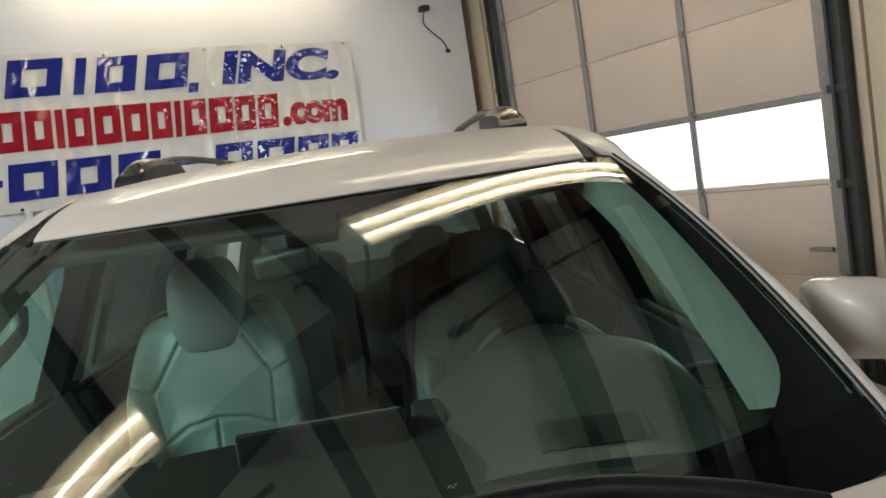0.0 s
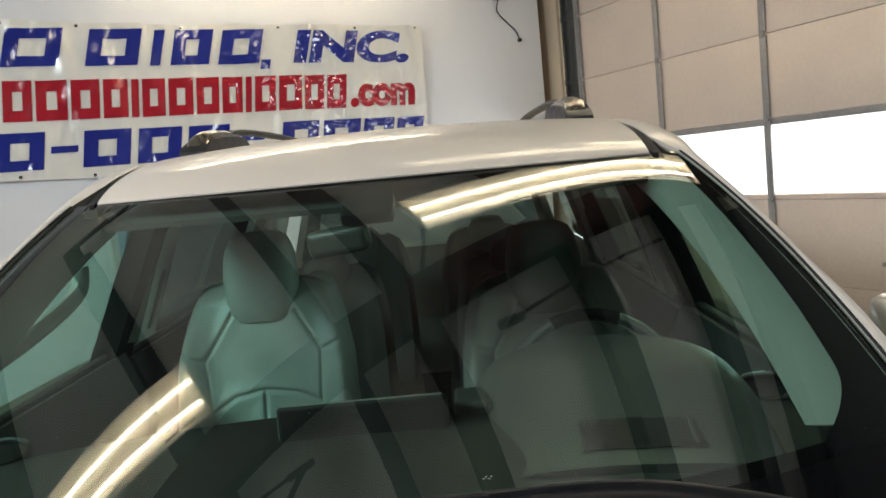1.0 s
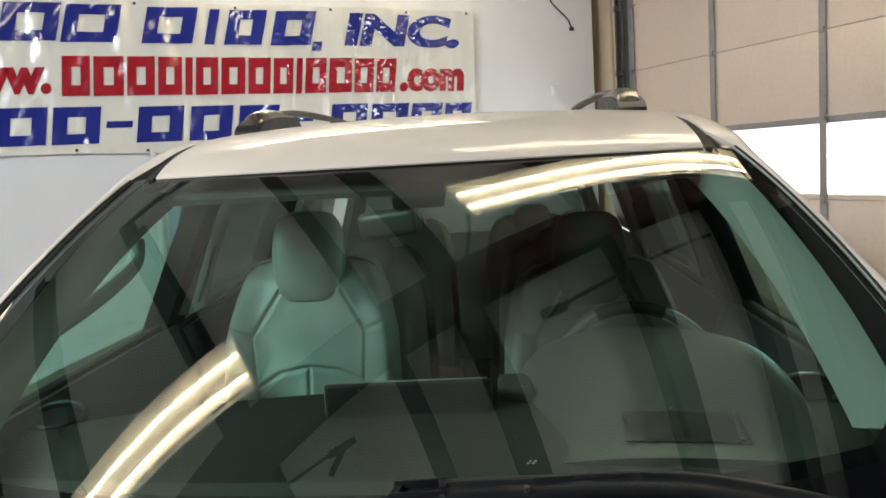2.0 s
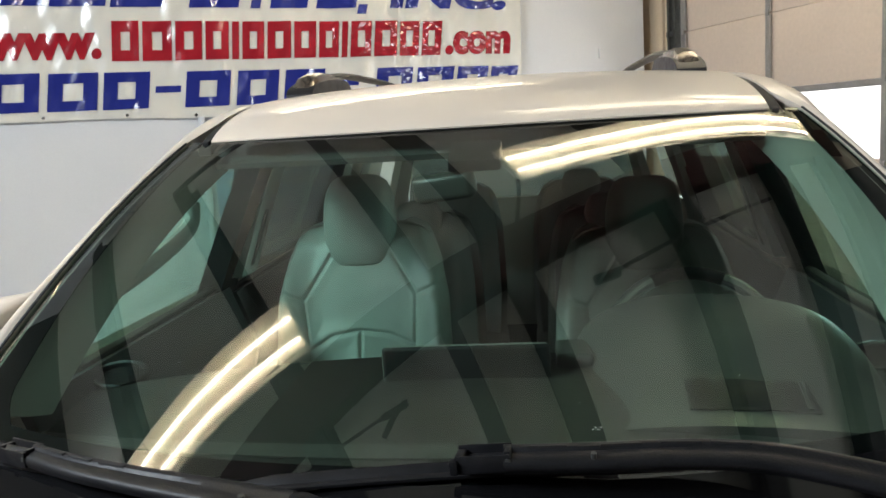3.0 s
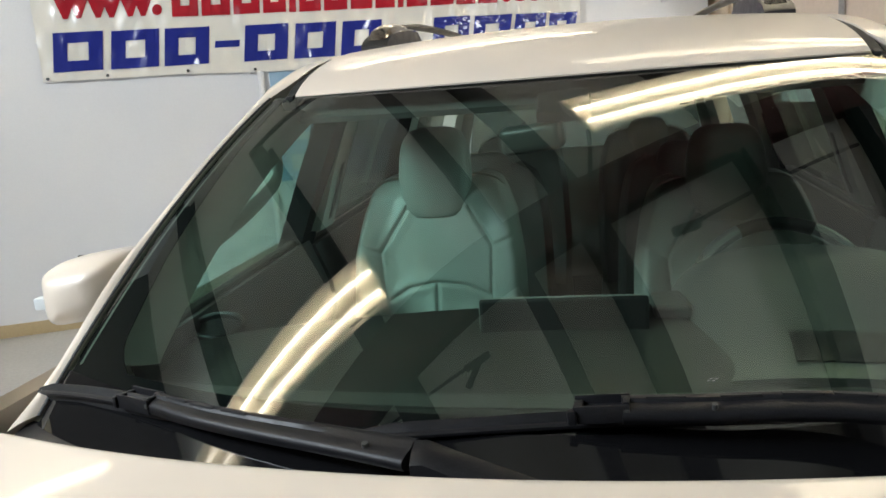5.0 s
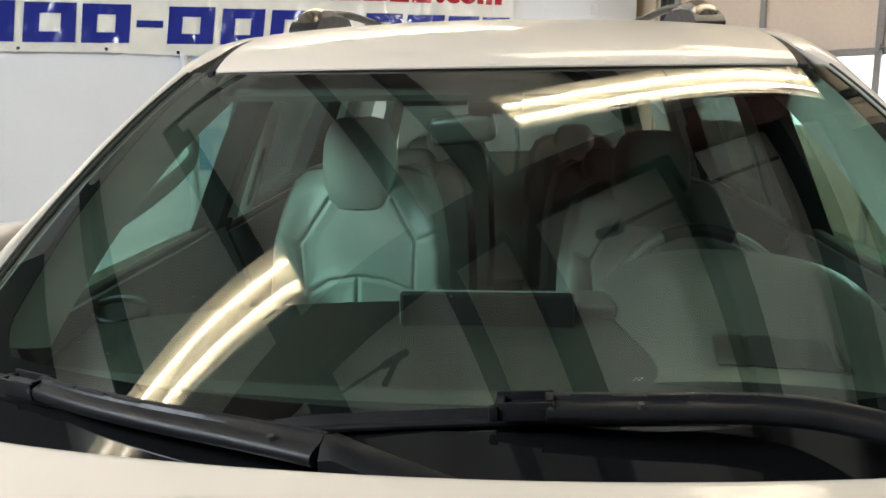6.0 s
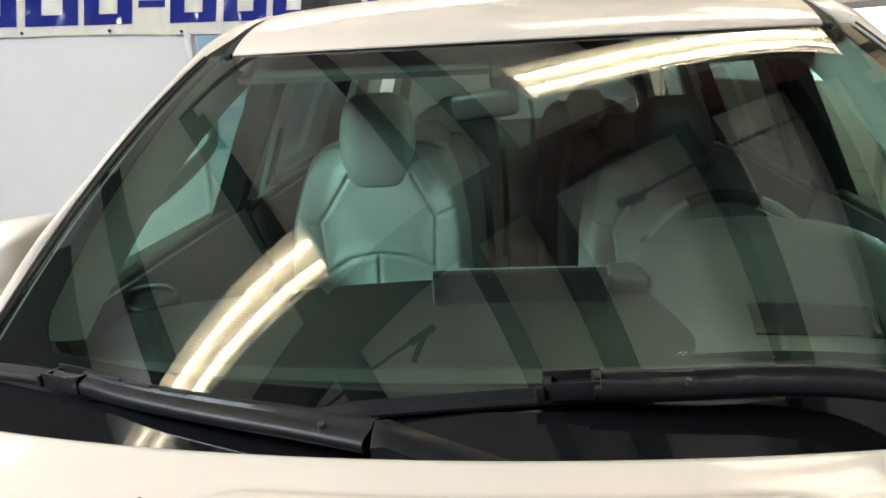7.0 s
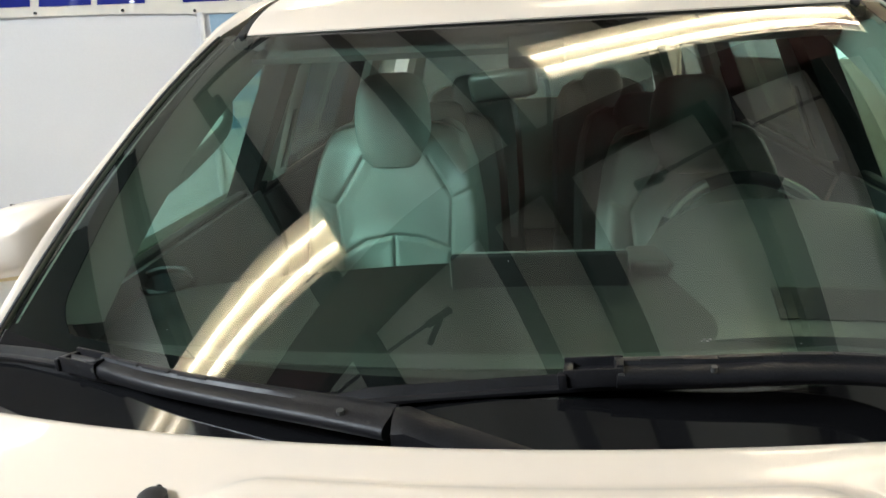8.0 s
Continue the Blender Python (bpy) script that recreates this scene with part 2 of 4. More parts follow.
# roof beams over the car
for u, v, turn in ((-3.2, 4.9, 0), (-1.56, 3.6, 4), (0.29, 4.9, 0), (1.59, 4.9, 0), (2.75, 4.9, 0), (3.55, 4.9, 0)):
    bm = bmesh.new()
    box(-0.095, 0.095, -6.9, v, 4.0, 4.02, 0, bm)
    box(-0.012, 0.012, -6.9, v, 4.02, DECK - 0.02, 0, bm)
    box(-0.095, 0.095, -6.9, v, DECK - 0.02, DECK - 0.002, 0, bm)
    bm.transform(pose(u, 1.0, 0, 0, 0, turn) @ pose(0, -1.0, 0))
    ob = tagged(link("ceiling_beam", bm, M_BEAM, smooth=False), "dark steel roof beam under the deck", "beam", "roof beams", "structure")
    ob.matrix_world = ROOM
# cross bar that carries the short beam's end
ob = tagged(link("ceiling_trimmer", box(-1.84, 0.16, 3.61, 3.68, 3.985, 4.05, 0.006), M_BEAM), "thin dark steel bar across the end of a roof beam", "beam", kind="structure")
ob.matrix_world = ROOM
bm = bmesh.new()
box(-5.55, 2.6, -0.20, 0.20, 3.985, 4.0, 0, bm)
box(-5.55, 2.6, -0.015, 0.015, 4.0, 4.24, 0, bm)
box(-5.55, 2.6, -0.20, 0.20, 4.24, 4.26, 0, bm)
ob = tagged(link("ceiling_girder", bm, M_GIRDER, smooth=False), "dark red oxide steel girder crossing the roof beams", "girder", kind="structure")
ob.matrix_world = ROOM @ pose(1.25, 0.78, -0.03, 0, 0, 12)
ob = tagged(link("ceiling_conduit", box(-0.365, -0.225, -6.5, 5.05, 4.0, 4.11, 0.012), M_BEAM), "dark square duct under the roof", "duct", kind="structure")
ob.matrix_world = ROOM

for a, b, arm in (((0.80, 0.08), (2.35, 0.43), None), ((-0.75, -0.18), (-2.1, -0.215), ((-0.83, -0.185), (-0.995, -0.305)))):
    bm = tube([(a[0], a[1], 3.95), (b[0], b[1], 3.95)], 0.017 if arm is None else 0.012, n=8)
    if arm is None:
        box(a[0] - 0.09, a[0] + 0.09, a[1] - 0.035, a[1] + 0.035, 3.93, 3.999, 0.004, bm)
    else:
        # a sleeve on the pipe's end with a short branch
        for p, q, r in ((a, (-0.95, -0.186), 0.026), (arm[0], arm[1], 0.022)):
            tmp = bpy.data.meshes.new("sleeve")
            sb = tube([(p[0], p[1], 3.95), (q[0], q[1], 3.95)], r, n=8)
            sb.to_mesh(tmp)
            sb.free()
            bm.from_mesh(tmp)
            bpy.data.meshes.remove(tmp)
    ob = tagged(link("ceiling_pipe", bm, M_BEAM), "thin dark pipe with a bracket under the roof", "pipe", kind="structure")
    ob.matrix_world = ROOM

bm = tube(smoothed([(0.655, 1.25, 3.925), (0.60, 1.10, 3.93), (0.53, 0.95, 3.93), (0.455, 0.79, 3.94)], 12), 0.014, n=6)
tagged(link("ceiling_cable", bm, M_BEAM), "thin black cable leading to the light", "cable", kind="structure").matrix_world = ROOM


# fluorescent fixtures: bent enamel reflector, two tubes, slots along one edge
def fixture(u0, u1, v, z, joints=()):
    top = empty("ceiling_light", ROOM @ pose((u0 + u1) / 2, v, z))
    h = (u1 - u0) / 2
    # across: slotted low edge, shallow wings close over the tubes, trough between
    prof = [(-0.166, 0.006), (-0.130, 0.012), (-0.065, 0.034), (-0.020, 0.044), (0.020, 0.044), (0.065, 0.034), (0.130, 0.016), (0.19, -0.008), (0.258, -0.050)]
    bm = bmesh.new()
    for (a, b), (c, d) in zip(prof, prof[1:]):
        slab(lambda s, t, a=a, b=b, c=c, d=d: (s, a + (c - a) * t, b + (d - b) * t), [-h, h], [0, 1], 0.003, bm)
    slab(lambda s, t: (s, -0.228 + 0.039 * t, -0.012 + 0.012 * t), [-h, h], [0, 1], 0.003, bm)
    k = int((2 * h) / 0.26)
    for i in range(k):
        x0, w = -h + 2 * h * i / k, 2 * h / k
        slab(lambda s, t: (s, -0.189 + 0.023 * t, 0.006 * t), [x0, x0 + w * 0.16], [0, 1], 0.003, bm)
    part("reflector", bm, M_ENAMEL, top, "bent white enamel reflector", smooth=False)
    for sx in (-1, 1):
        pts = [(-0.230, -0.030), (0.262, -0.055), (0.2, 0.06), (-0.19, 0.06)]
        bm = bmesh.new()
        a = [bm.verts.new((sx * h, y, zz)) for y, zz in pts]
        b = [bm.verts.new((sx * (h + 0.02), y, zz)) for y, zz in pts]
        bm.faces.new(a), bm.faces.new(list(reversed(b)))
        for i in range(4):
            bm.faces.new((a[i], b[i], b[(i + 1) % 4], a[(i + 1) % 4]))
        part("end_plate", bm, M_ENAMEL, top, smooth=False)
    for y in (-0.100, 0.095):
        part("lamp_tube", tube([(-h + 0.02, y, -0.032), (h - 0.02, y, -0.032)], 0.019, n=10), M_TUBE, top, "glowing fluorescent tube")
    for u in joints:
        part("joint_strap", slab(lambda s, t: (s, 0.150 + 0.108 * t, -0.004 - 0.050 * t), [u - (u0 + u1) / 2, u - (u0 + u1) / 2 + 0.012], [0, 1], 0.002), M_STILE, top)
    for sx in (-0.7, 0.7):
        part("hanger", tube([(sx * h, 0, 0.03), (sx * h, 0, DECK - z)], 0.006, n=6, up=(1, 0, 0)), M_STILE, top)
    return tagged(top, "long two-tube fluorescent fixture with slotted enamel reflector", "ceiling light", "ceiling lights")


fixture(-4.10, -1.22, 0.768, 3.95, (-2.93,))
fixture(0.69, 3.40, 1.462, 3.95, (1.95,))
fixture(2.45, 3.55, 2.02, 3.95)
fixture(-0.15, 2.35, 4.80, 3.74)
# unseen fixture, added and hung low to throw a streak on the hood
fixture(-3.7, -2.4, 4.80, 3.52)

# ---- overhead door ----
door = empty("overhead_door", ROOM)
tagged(door, "closed beige sectional overhead garage door with one glazed row", "garage door", kind="structure")
SEAMS = [0.13, 0.705, 1.262, 1.81, 2.37, 2.94, 3.50]
STILES = [1.455, 2.492, 3.555, 4.615]
box_bm = box(DOOR, DOOR + 0.045, 1.43, 4.65, 0.02, 0.115, 0.01)
part("bottom_seal", box_bm, M_RUBBER, door)
for k, (z0, z1) in enumerate(zip(SEAMS, SEAMS[1:])):
    if k == 2:
        for a, b in zip(STILES, STILES[1:]):
            pane = part("window_pane", box(DOOR + 0.018, DOOR + 0.024, a + 0.02, b - 0.02, z0 + 0.03, z1 - 0.03), M_PANE, door, "clear glass pane", smooth=False)
            pane.visible_shadow = False
        part("glazing_rail", box(DOOR - 0.004, DOOR + 0.045, 1.43, 4.65, z0 + 0.0005, z0 + 0.035, 0.003), M_PANEL, door)
        part("glazing_rail", box(DOOR - 0.004, DOOR + 0.045, 1.43, 4.65, z1 - 0.045, z1 - 0.0005, 0.003), M_STILE, door)
    else:
        part("door_section", box(DOOR, DOOR + 0.045, 1.43, 4.65, z0 + 0.0015, z1 - 0.0015, 0.006), M_PANEL, door)
        part("section_rail", box(DOOR + 0.012, DOOR + 0.040, 1.43, 4.65, z1 - 0.012, z1 + 0.014, 0.002), M_PANEL, door)
    for i, v in enumerate(STILES):
        w = 0.028 if 0 < i < 3 else 0.035
        part("stile", box(DOOR - 0.022, DOOR - 0.009, v - w, v + w, z0 + 0.012, z1 - 0.012, 0.003), M_STILE, door, "dented galvanised stile")
        if k:
            part("hinge", box(DOOR - 0.034, DOOR - 0.0225, v - 0.018, v + 0.018, z0 - 0.022, z0 + 0.022, 0.004), M_STILE, door)
for v in (1.345, 4.735):
    part("track", box(DOOR - 0.055, DOOR + 0.035, v - 0.045, v + 0.03, 0.0, 3.9, 0.006), M_TRACK, door, "dark steel vertical track")
    part("track_lip", box(DOOR - 0.085, DOOR - 0.058, v + 0.012, v + 0.03, 0.0, 3.9, 0.004), M_TRACK, door)
    for z in SEAMS[1:]:
        part("roller_bracket", box(DOOR - 0.075, DOOR - 0.0565, v - 0.06, v + 0.06, z - 0.025, z + 0.025, 0.005), M_TRACK, door)
part("door_handle", box(DOOR - 0.05, DOOR - 0.023, 1.50, 1.66, 0.86, 0.885, 0.006), M_STILE, door, "steel slide bolt")
for a, b in ((1.02, 1.20), (1.225, 1.28), (4.82, 4.95), (4.99, 5.30)):
    tagged(room_box("trim", DOOR + 0.02, DOOR + 0.0595, a, b, 0, 3.9, M_DOORWALL, bevel=0.006), "beige timber door jamb board", "trim", kind="structure")
backdrop = tagged(room_box("backdrop", 4.9, 4.95, -11, 16, -0.05, 4.0, M_OUTSIDE), "overexposed daylight outside the door", "backdrop", kind="structure")
tagged(room_box("ground", DOOR + 0.37, 12, -9, 12, -0.25, -0.05, M_FLOOR), "concrete apron outside", "ground", kind="structure")

# ---- banner ----
TOPZ = [(-1.92, 3.06), (-0.865, 3.034), (0.008, 2.998), (1.424, 2.968), (2.37, 2.947)]
BOTZ = [(-1.92, 1.884), (-0.893, 1.875), (-0.396, 1.852), (1.0, 1.83), (2.3, 1.81)]


def along(table, u):
    return float(np.interp(u, [a for a, _ in table], [b for _, b in table]))


def banner_at(u, t, off=0.0):
    z0, z1 = along(BOTZ, u), along(TOPZ, u)
    sag = 0.012 * abs(math.sin(u * 4.1)) * t
    z = z0 + (z1 - z0) * t - sag
    ripple = 0.012 * math.sin(u * 9 + 2 * t) * math.sin(3 * t + 0.4) + 0.006 * math.sin(u * 23 + 5 * t) + 0.0035 * math.sin(u * 41 - 13 * t) * math.sin(17 * t + u * 3)
    # towards the door the top is tilted into the room to make glints
    lean = 0.075 * t * min(max((u - 0.4) / 0.8, 0), 1)
    return (u, BACK - 0.035 + ripple - off - lean, z)


banner = empty("banner", ROOM)
tagged(banner, "white vinyl banner with glossy blue and red lettering", "banner")
part("vinyl_sheet", slab(banner_at, lin(-1.92, 2.36, 240), lin(0, 1, 40), -0.002), M_VINYL, banner)


def crumple(u, z):
    """Small creases of the stuck-on lettering, strengthened towards the door to put glints there."""
    k = 0.0017 * min(max((u - 0.55) / 0.6, 0), 1)
    return k * (math.sin(47 * u + 71 * z + 2.6 * math.sin(13 * z + 3 * u)) + 0.8 * math.sin(88 * z - 31 * u + 2.3 * math.sin(17 * u)) + 0.4 * math.sin(95 * u + 120 * z + 2 * math.sin(31 * u)))


def mark(u0, u1, z0, z1, lean, material, bm=None):
    """A bar of lettering lying on the sheet; lean shifts its top edge."""
    def f(a, b):
        z = z0 + (z1 - z0) * b
        u = u0 + (u1 - u0) * a + lean * b
        t = (z - along(BOTZ, u)) / (along(TOPZ, u) - along(BOTZ, u))
        p = banner_at(u, t, 0.009)
        return (p[0], p[1] + crumple(u, z), z)
    own = bm is None
    bm = slab(f, lin(0, 1, 4 + int(abs(u1 - u0) / 0.012)), lin(0, 1, 4 + int(abs(z1 - z0) / 0.012)), -0.0012, bm)
    if own:
        part("lettering_bar", bm, material, banner)


def strokes(u0, u1, z0, z1, lean, material, one=0.16):
    """One character's place: a plain leaning frame of four bars, or a single bar where it is narrow."""
    w, h = u1 - u0, z1 - z0
    if w < one:
        mark(u0, u1, z0, z1, lean, material)
        return
    e, k = min(0.33 * w, 0.10), 0.27
    bm = bmesh.new()
    mark(u0, u1, z0, z0 + h * k, lean * k, material, bm)
    mark(u0 + lean * (1 - k), u1 + lean * (1 - k), z1 - h * k, z1, lean * k, material, bm)
    for p in (u0, u1 - e):
        mark(p + lean * k, p + e + lean * k, z0 + h * k, z1 - h * k, lean * (1 - 2 * k), material, bm)
    part("lettering_bar", bm, material, banner)


def wording(body, u0, u1, z0, z1, lean, fall, material):
    """A word in the built-in face, set into a box on the sheet; fall lets the line drop along it."""
    cu = bpy.data.curves.new("wording", "FONT")
    cu.body, cu.offset, cu.resolution_u = body, 0.055, 6
    ob = bpy.data.objects.new("wording", cu)
    me = bpy.data.meshes.new_from_object(ob)
    bm = bmesh.new()
    bm.from_mesh(me)
    bpy.data.objects.remove(ob)
    bpy.data.curves.remove(cu)
    bpy.data.meshes.remove(me)
    xs, ys_ = [v.co.x for v in bm.verts], [v.co.y for v in bm.verts]
    x0, x1, y0, y1 = min(xs), max(xs), min(ys_), max(ys_)
    for k in range(1, 70):
        bmesh.ops.bisect_plane(bm, geom=bm.verts[:] + bm.edges[:] + bm.faces[:], plane_co=(x0 + (x1 - x0) * k / 70, 0, 0), plane_no=(1, 0, 0))
    for k in range(1, 20):
        bmesh.ops.bisect_plane(bm, geom=bm.verts[:] + bm.edges[:] + bm.faces[:], plane_co=(0, y0 + (y1 - y0) * k / 20, 0), plane_no=(0, 1, 0))
    for v in bm.verts:
        a, b = (v.co.x - x0) / (x1 - x0), (v.co.y - y0) / (y1 - y0)
        u, z = u0 + (u1 - u0 - lean) * a + lean * b, z0 + (z1 - z0) * b - fall * a
        t = (z - along(BOTZ, u)) / (along(TOPZ, u) - along(BOTZ, u))
        q = banner_at(u, t, 0.009)
        v.co = (q[0], q[1] + crumple(u, z), z)
    part("wording", bm, material, banner)


BLUE_TOP = ((-1.75, -1.37), (-1.34, -0.96), (-0.93, -0.55), (-0.37, 0.0), (0.09, 0.165), (0.24, 0.53), (0.60, 0.92))
for u0, u1 in BLUE_TOP:
    strokes(u0, u1, 2.675 - 0.018 * u0, 2.945 - 0.022 * u0, 0.066, M_BLUE)
mark(0.925, 1.0, 2.615, 2.69, 0.02, M_BLUE)
wording("INC.", 1.196, 2.275, 2.653, 2.92, 0.066, 0.022, M_BLUE)
wording("www.", -1.79, -1.005, 2.322, 2.515, 0.02, 0.006, M_RED)
u = -0.955
for w in (0.30, 0.33, 0.31, 0.28, 0.11, 0.27, 0.29, 0.28, 0.26, 0.10, 0.27, 0.30, 0.27, 0.27):
    k = 2.60 / 3.64
    strokes(u, u + w * k - 0.025, 2.297 - 0.009 * (u + 1), 2.592 - 0.017 * (u + 1), 0.025, M_RED, 0.1)
    u += w * k
wording(".com", 1.66, 2.265, 2.274, 2.468, 0.012, 0.006, M_RED)
for u0, u1 in ((-1.84, -1.495), (-1.44, -1.10), (-1.06, -0.735), (-0.47, -0.14), (-0.085, 0.235), (0.285, 0.60), (1.03, 1.34), (1.38, 1.70), (1.73, 2.01), (2.04, 2.29)):
    strokes(u0, u1, 1.942 - 0.008 * (u0 + 1), 2.215 - 0.015 * (u0 + 1), 0.04, M_BLUE)
for u0 in (-0.675, 0.72):
    mark(u0, u0 + 0.185, 2.055, 2.105, 0.008, M_BLUE)
for tt in (0.02, 0.98):
    for u in (-1.47, -0.893, -0.394, 0.35, 1.1, 1.75, 2.3) + ((-1.885,) if tt < 0.5 else ()):
        x, y, z = banner_at(u, tt, 0.006)
        part("grommet", tube([(x, y - 0.002, z), (x, y + 0.003, z)], 0.012, n=10), M_CHROME, banner)

# small things on the wall
pipe = tagged(link("wall_pipe", tube([(-0.357, BACK - 0.03, 0.1), (-0.357, BACK - 0.03, 1.86)], 0.026, up=(1, 0, 0)), M_WALL), "white painted pipe running down the wall", "pipe")
pipe.matrix_world = ROOM
M_SIGNBLUE = mat("sign_blue", (0.28, 0.42, 0.54), 0.4)
M_SIGNWHITE = mat("sign_white", (0.55, 0.58, 0.58), 0.4)
sign = tagged(empty("wall_sign", ROOM), "blue wall sign with white blocks", "sign")
part("board", box(-0.292, 0.70, BACK - 0.022, BACK - 0.002, 0.98, 1.845, 0.004), M_SIGNBLUE, sign)
for a, b, c, d in ((-0.19, -0.06, 1.06, 1.19), (-0.03, 0.10, 1.06, 1.19), (0.13, 0.26, 1.06, 1.19), (-0.2, 0.6, 1.30, 1.36), (-0.2, 0.45, 1.42, 1.46)):
    part("white_block", box(a, b, BACK - 0.026, BACK - 0.0225, c, d), M_SIGNWHITE, sign, smooth=False)
stat = tagged(empty("thermostat", ROOM), "small white thermostat on the wall", "thermostat")
part("case", box(3.155, 3.21, BACK - 0.026, BACK - 0.001, 2.21, 2.30, 0.005), M_WALL, stat)
dev = tagged(empty("wall_camera", ROOM), "small black device with a hanging cable", "device")
part("case", box(3.15, 3.23, BACK - 0.09, BACK - 0.002, 3.185, 3.24, 0.012), M_BLACK, dev)
part("cable", tube(smoothed([(3.18, BACK - 0.05, 3.18), (3.18, BACK - 0.02, 3.08), (3.28, BACK - 0.015, 2.98), (3.36, BACK - 0.015, 2.91), (3.396, BACK - 0.015, 2.83)], 16), 0.006, n=6, up=(0, 1, 0)), M_BLACK, dev)
part("plug", box(3.38, 3.415, BACK - 0.03, BACK - 0.002, 2.805, 2.835, 0.005), M_BLACK, dev)

# ---- the car: x across, nose towards minus y, windscreen's top edge near y = 0 ----
car = tagged(empty("suv"), "champagne beige crossover with roof rails and tinted windscreen", "car")


M_PILLAR = mat("matt_black_pillar", (0.010, 0.010, 0.010), 0.85, vary=0.1, spec=0.08)


def sub(name, parent=None):
    ob = empty(name)
    ob.parent = parent or car
    return ob


def screen(x, s):
    """The windscreen's outer face: s runs from its base to the roof."""
    k = 0.4325 + (0.2446 - 0.4325) * s
    q = -0.0023 + (0.327 + 0.0023) * s
    m = 0.0295 + (-0.0062 - 0.0295) * s
    b = 4 * s * (1 - s) * 0.0296
    y = -0.93 + (-0.116 + 0.93) * s + k * x * x + q * x ** 4 - b * 0.45
    z = 1.19 + (1.638 - 1.19) * s - m * x * x + b * 0.9
    return Vector((x, y, z))


def half(s):
    return 0.812 - 0.132 * s - 0.045 * s * s


def under(fn, d):
    """fn's sheet, moved d towards the inside."""
    def g(a, b):
        e = 1e-4
        p = Vector(fn(a, b))
        n = (Vector(fn(a + e, b)) - Vector(fn(a - e, b))).cross(Vector(fn(a, b + e)) - Vector(fn(a, b - e)))
        return p - n.normalized() * d
    return g


def pane_at(a, s):
    return screen(a * half(s), s)


windscreen = part("windscreen", slab(pane_at, lin(-1, 1, 61), lin(0, 1, 41), 0.005), M_GLASS, car, "curved green-tinted windscreen reflecting the ceiling")
# the inner face of the laminate carries no second mirror image
windscreen.data.materials.append(M_GLASSIN)
for p in windscreen.data.polygons:
    p.material_index = 1 if p.normal.z < 0.3 else 0
band = bmesh.new()
inner = under(pane_at, 0.0058)


def border(s, sx):
    """Where the printed border ends, as a share of the half width; its lower corners are rounded."""
    r = float(np.interp(s, [0.145, 0.4, 0.8, 1.0], [0.872, 0.912, 0.945, 0.955] if sx < 0 else [0.872, 0.905, 0.935, 0.938]))
    return r - (0.05 * max(0, (0.215 - s) / 0.07) ** 2 if sx < 0 else 0.06 * max(0, (0.265 - s) / 0.09) ** 2)


for sx in (-1, 1):
    slab(lambda q, s, sx=sx: inner(sx * (1.004 - (1.004 - border(s, sx)) * q), s), lin(0, 1, 5) if sx < 0 else lin(1, 0, 5), lin(0.145, 1.0, 40), 0.0015, band)
slab(inner, lin(-1, 1, 41), lin(0, 0.145, 4), 0.0015, band)
part("ceramic_band", band, M_GLOSSBLACK, windscreen, "black border printed round the glass")


def step(a, b, x):
    t = min(max((x - a) / (b - a), 0), 1)
    return t * t * (3 - 2 * t)


# roof
def roof_front(x):
    return screen(x, 1.0).y - 0.006


def roof_z(x, y):
    d = max(y - roof_front(x), 0)
    z = 1.648 + 0.135 * (1 - math.exp(-d / 0.27)) - 0.055 * x * x * (1 - math.exp(-d / 0.2))
    return z - 0.006 * math.exp(-d / 0.03) - 0.075 * max(0, (y - 1.7) / 1.3) ** 2


def roof_at(a, t):
    x = 0.568 * a
    y0 = roof_front(x)
    y = y0 + (3.0 - y0) * t * abs(t) ** 0.6
    return (x, y, roof_z(x, y))


part("roof_panel", slab(roof_at, lin(-1, 1, 41), lin(0, 1, 90), 0.003), M_PAINT, car, "champagne painted roof panel")
part("top_seal", tube([(x, roof_front(x) + 0.004, 1.6372) for x in lin(-0.60, 0.60, 31)], 0.002, 0.001, n=6), M_RUBBER, car, "black rubber seal along the roof edge")
part("headliner", slab(lambda a, t: Vector(roof_at(a * 1.08, t)) - Vector((0, -0.03, 0.05)), lin(-1, 1, 25), lin(0, 1, 25), 0.012), M_HEADLINER, car, "grey cloth headliner")


def ys(n0=0.0, n1=3.0, n=30):
    return [n0 + (n1 - n0) * (i / (n - 1)) ** 1.5 for i in range(n)]


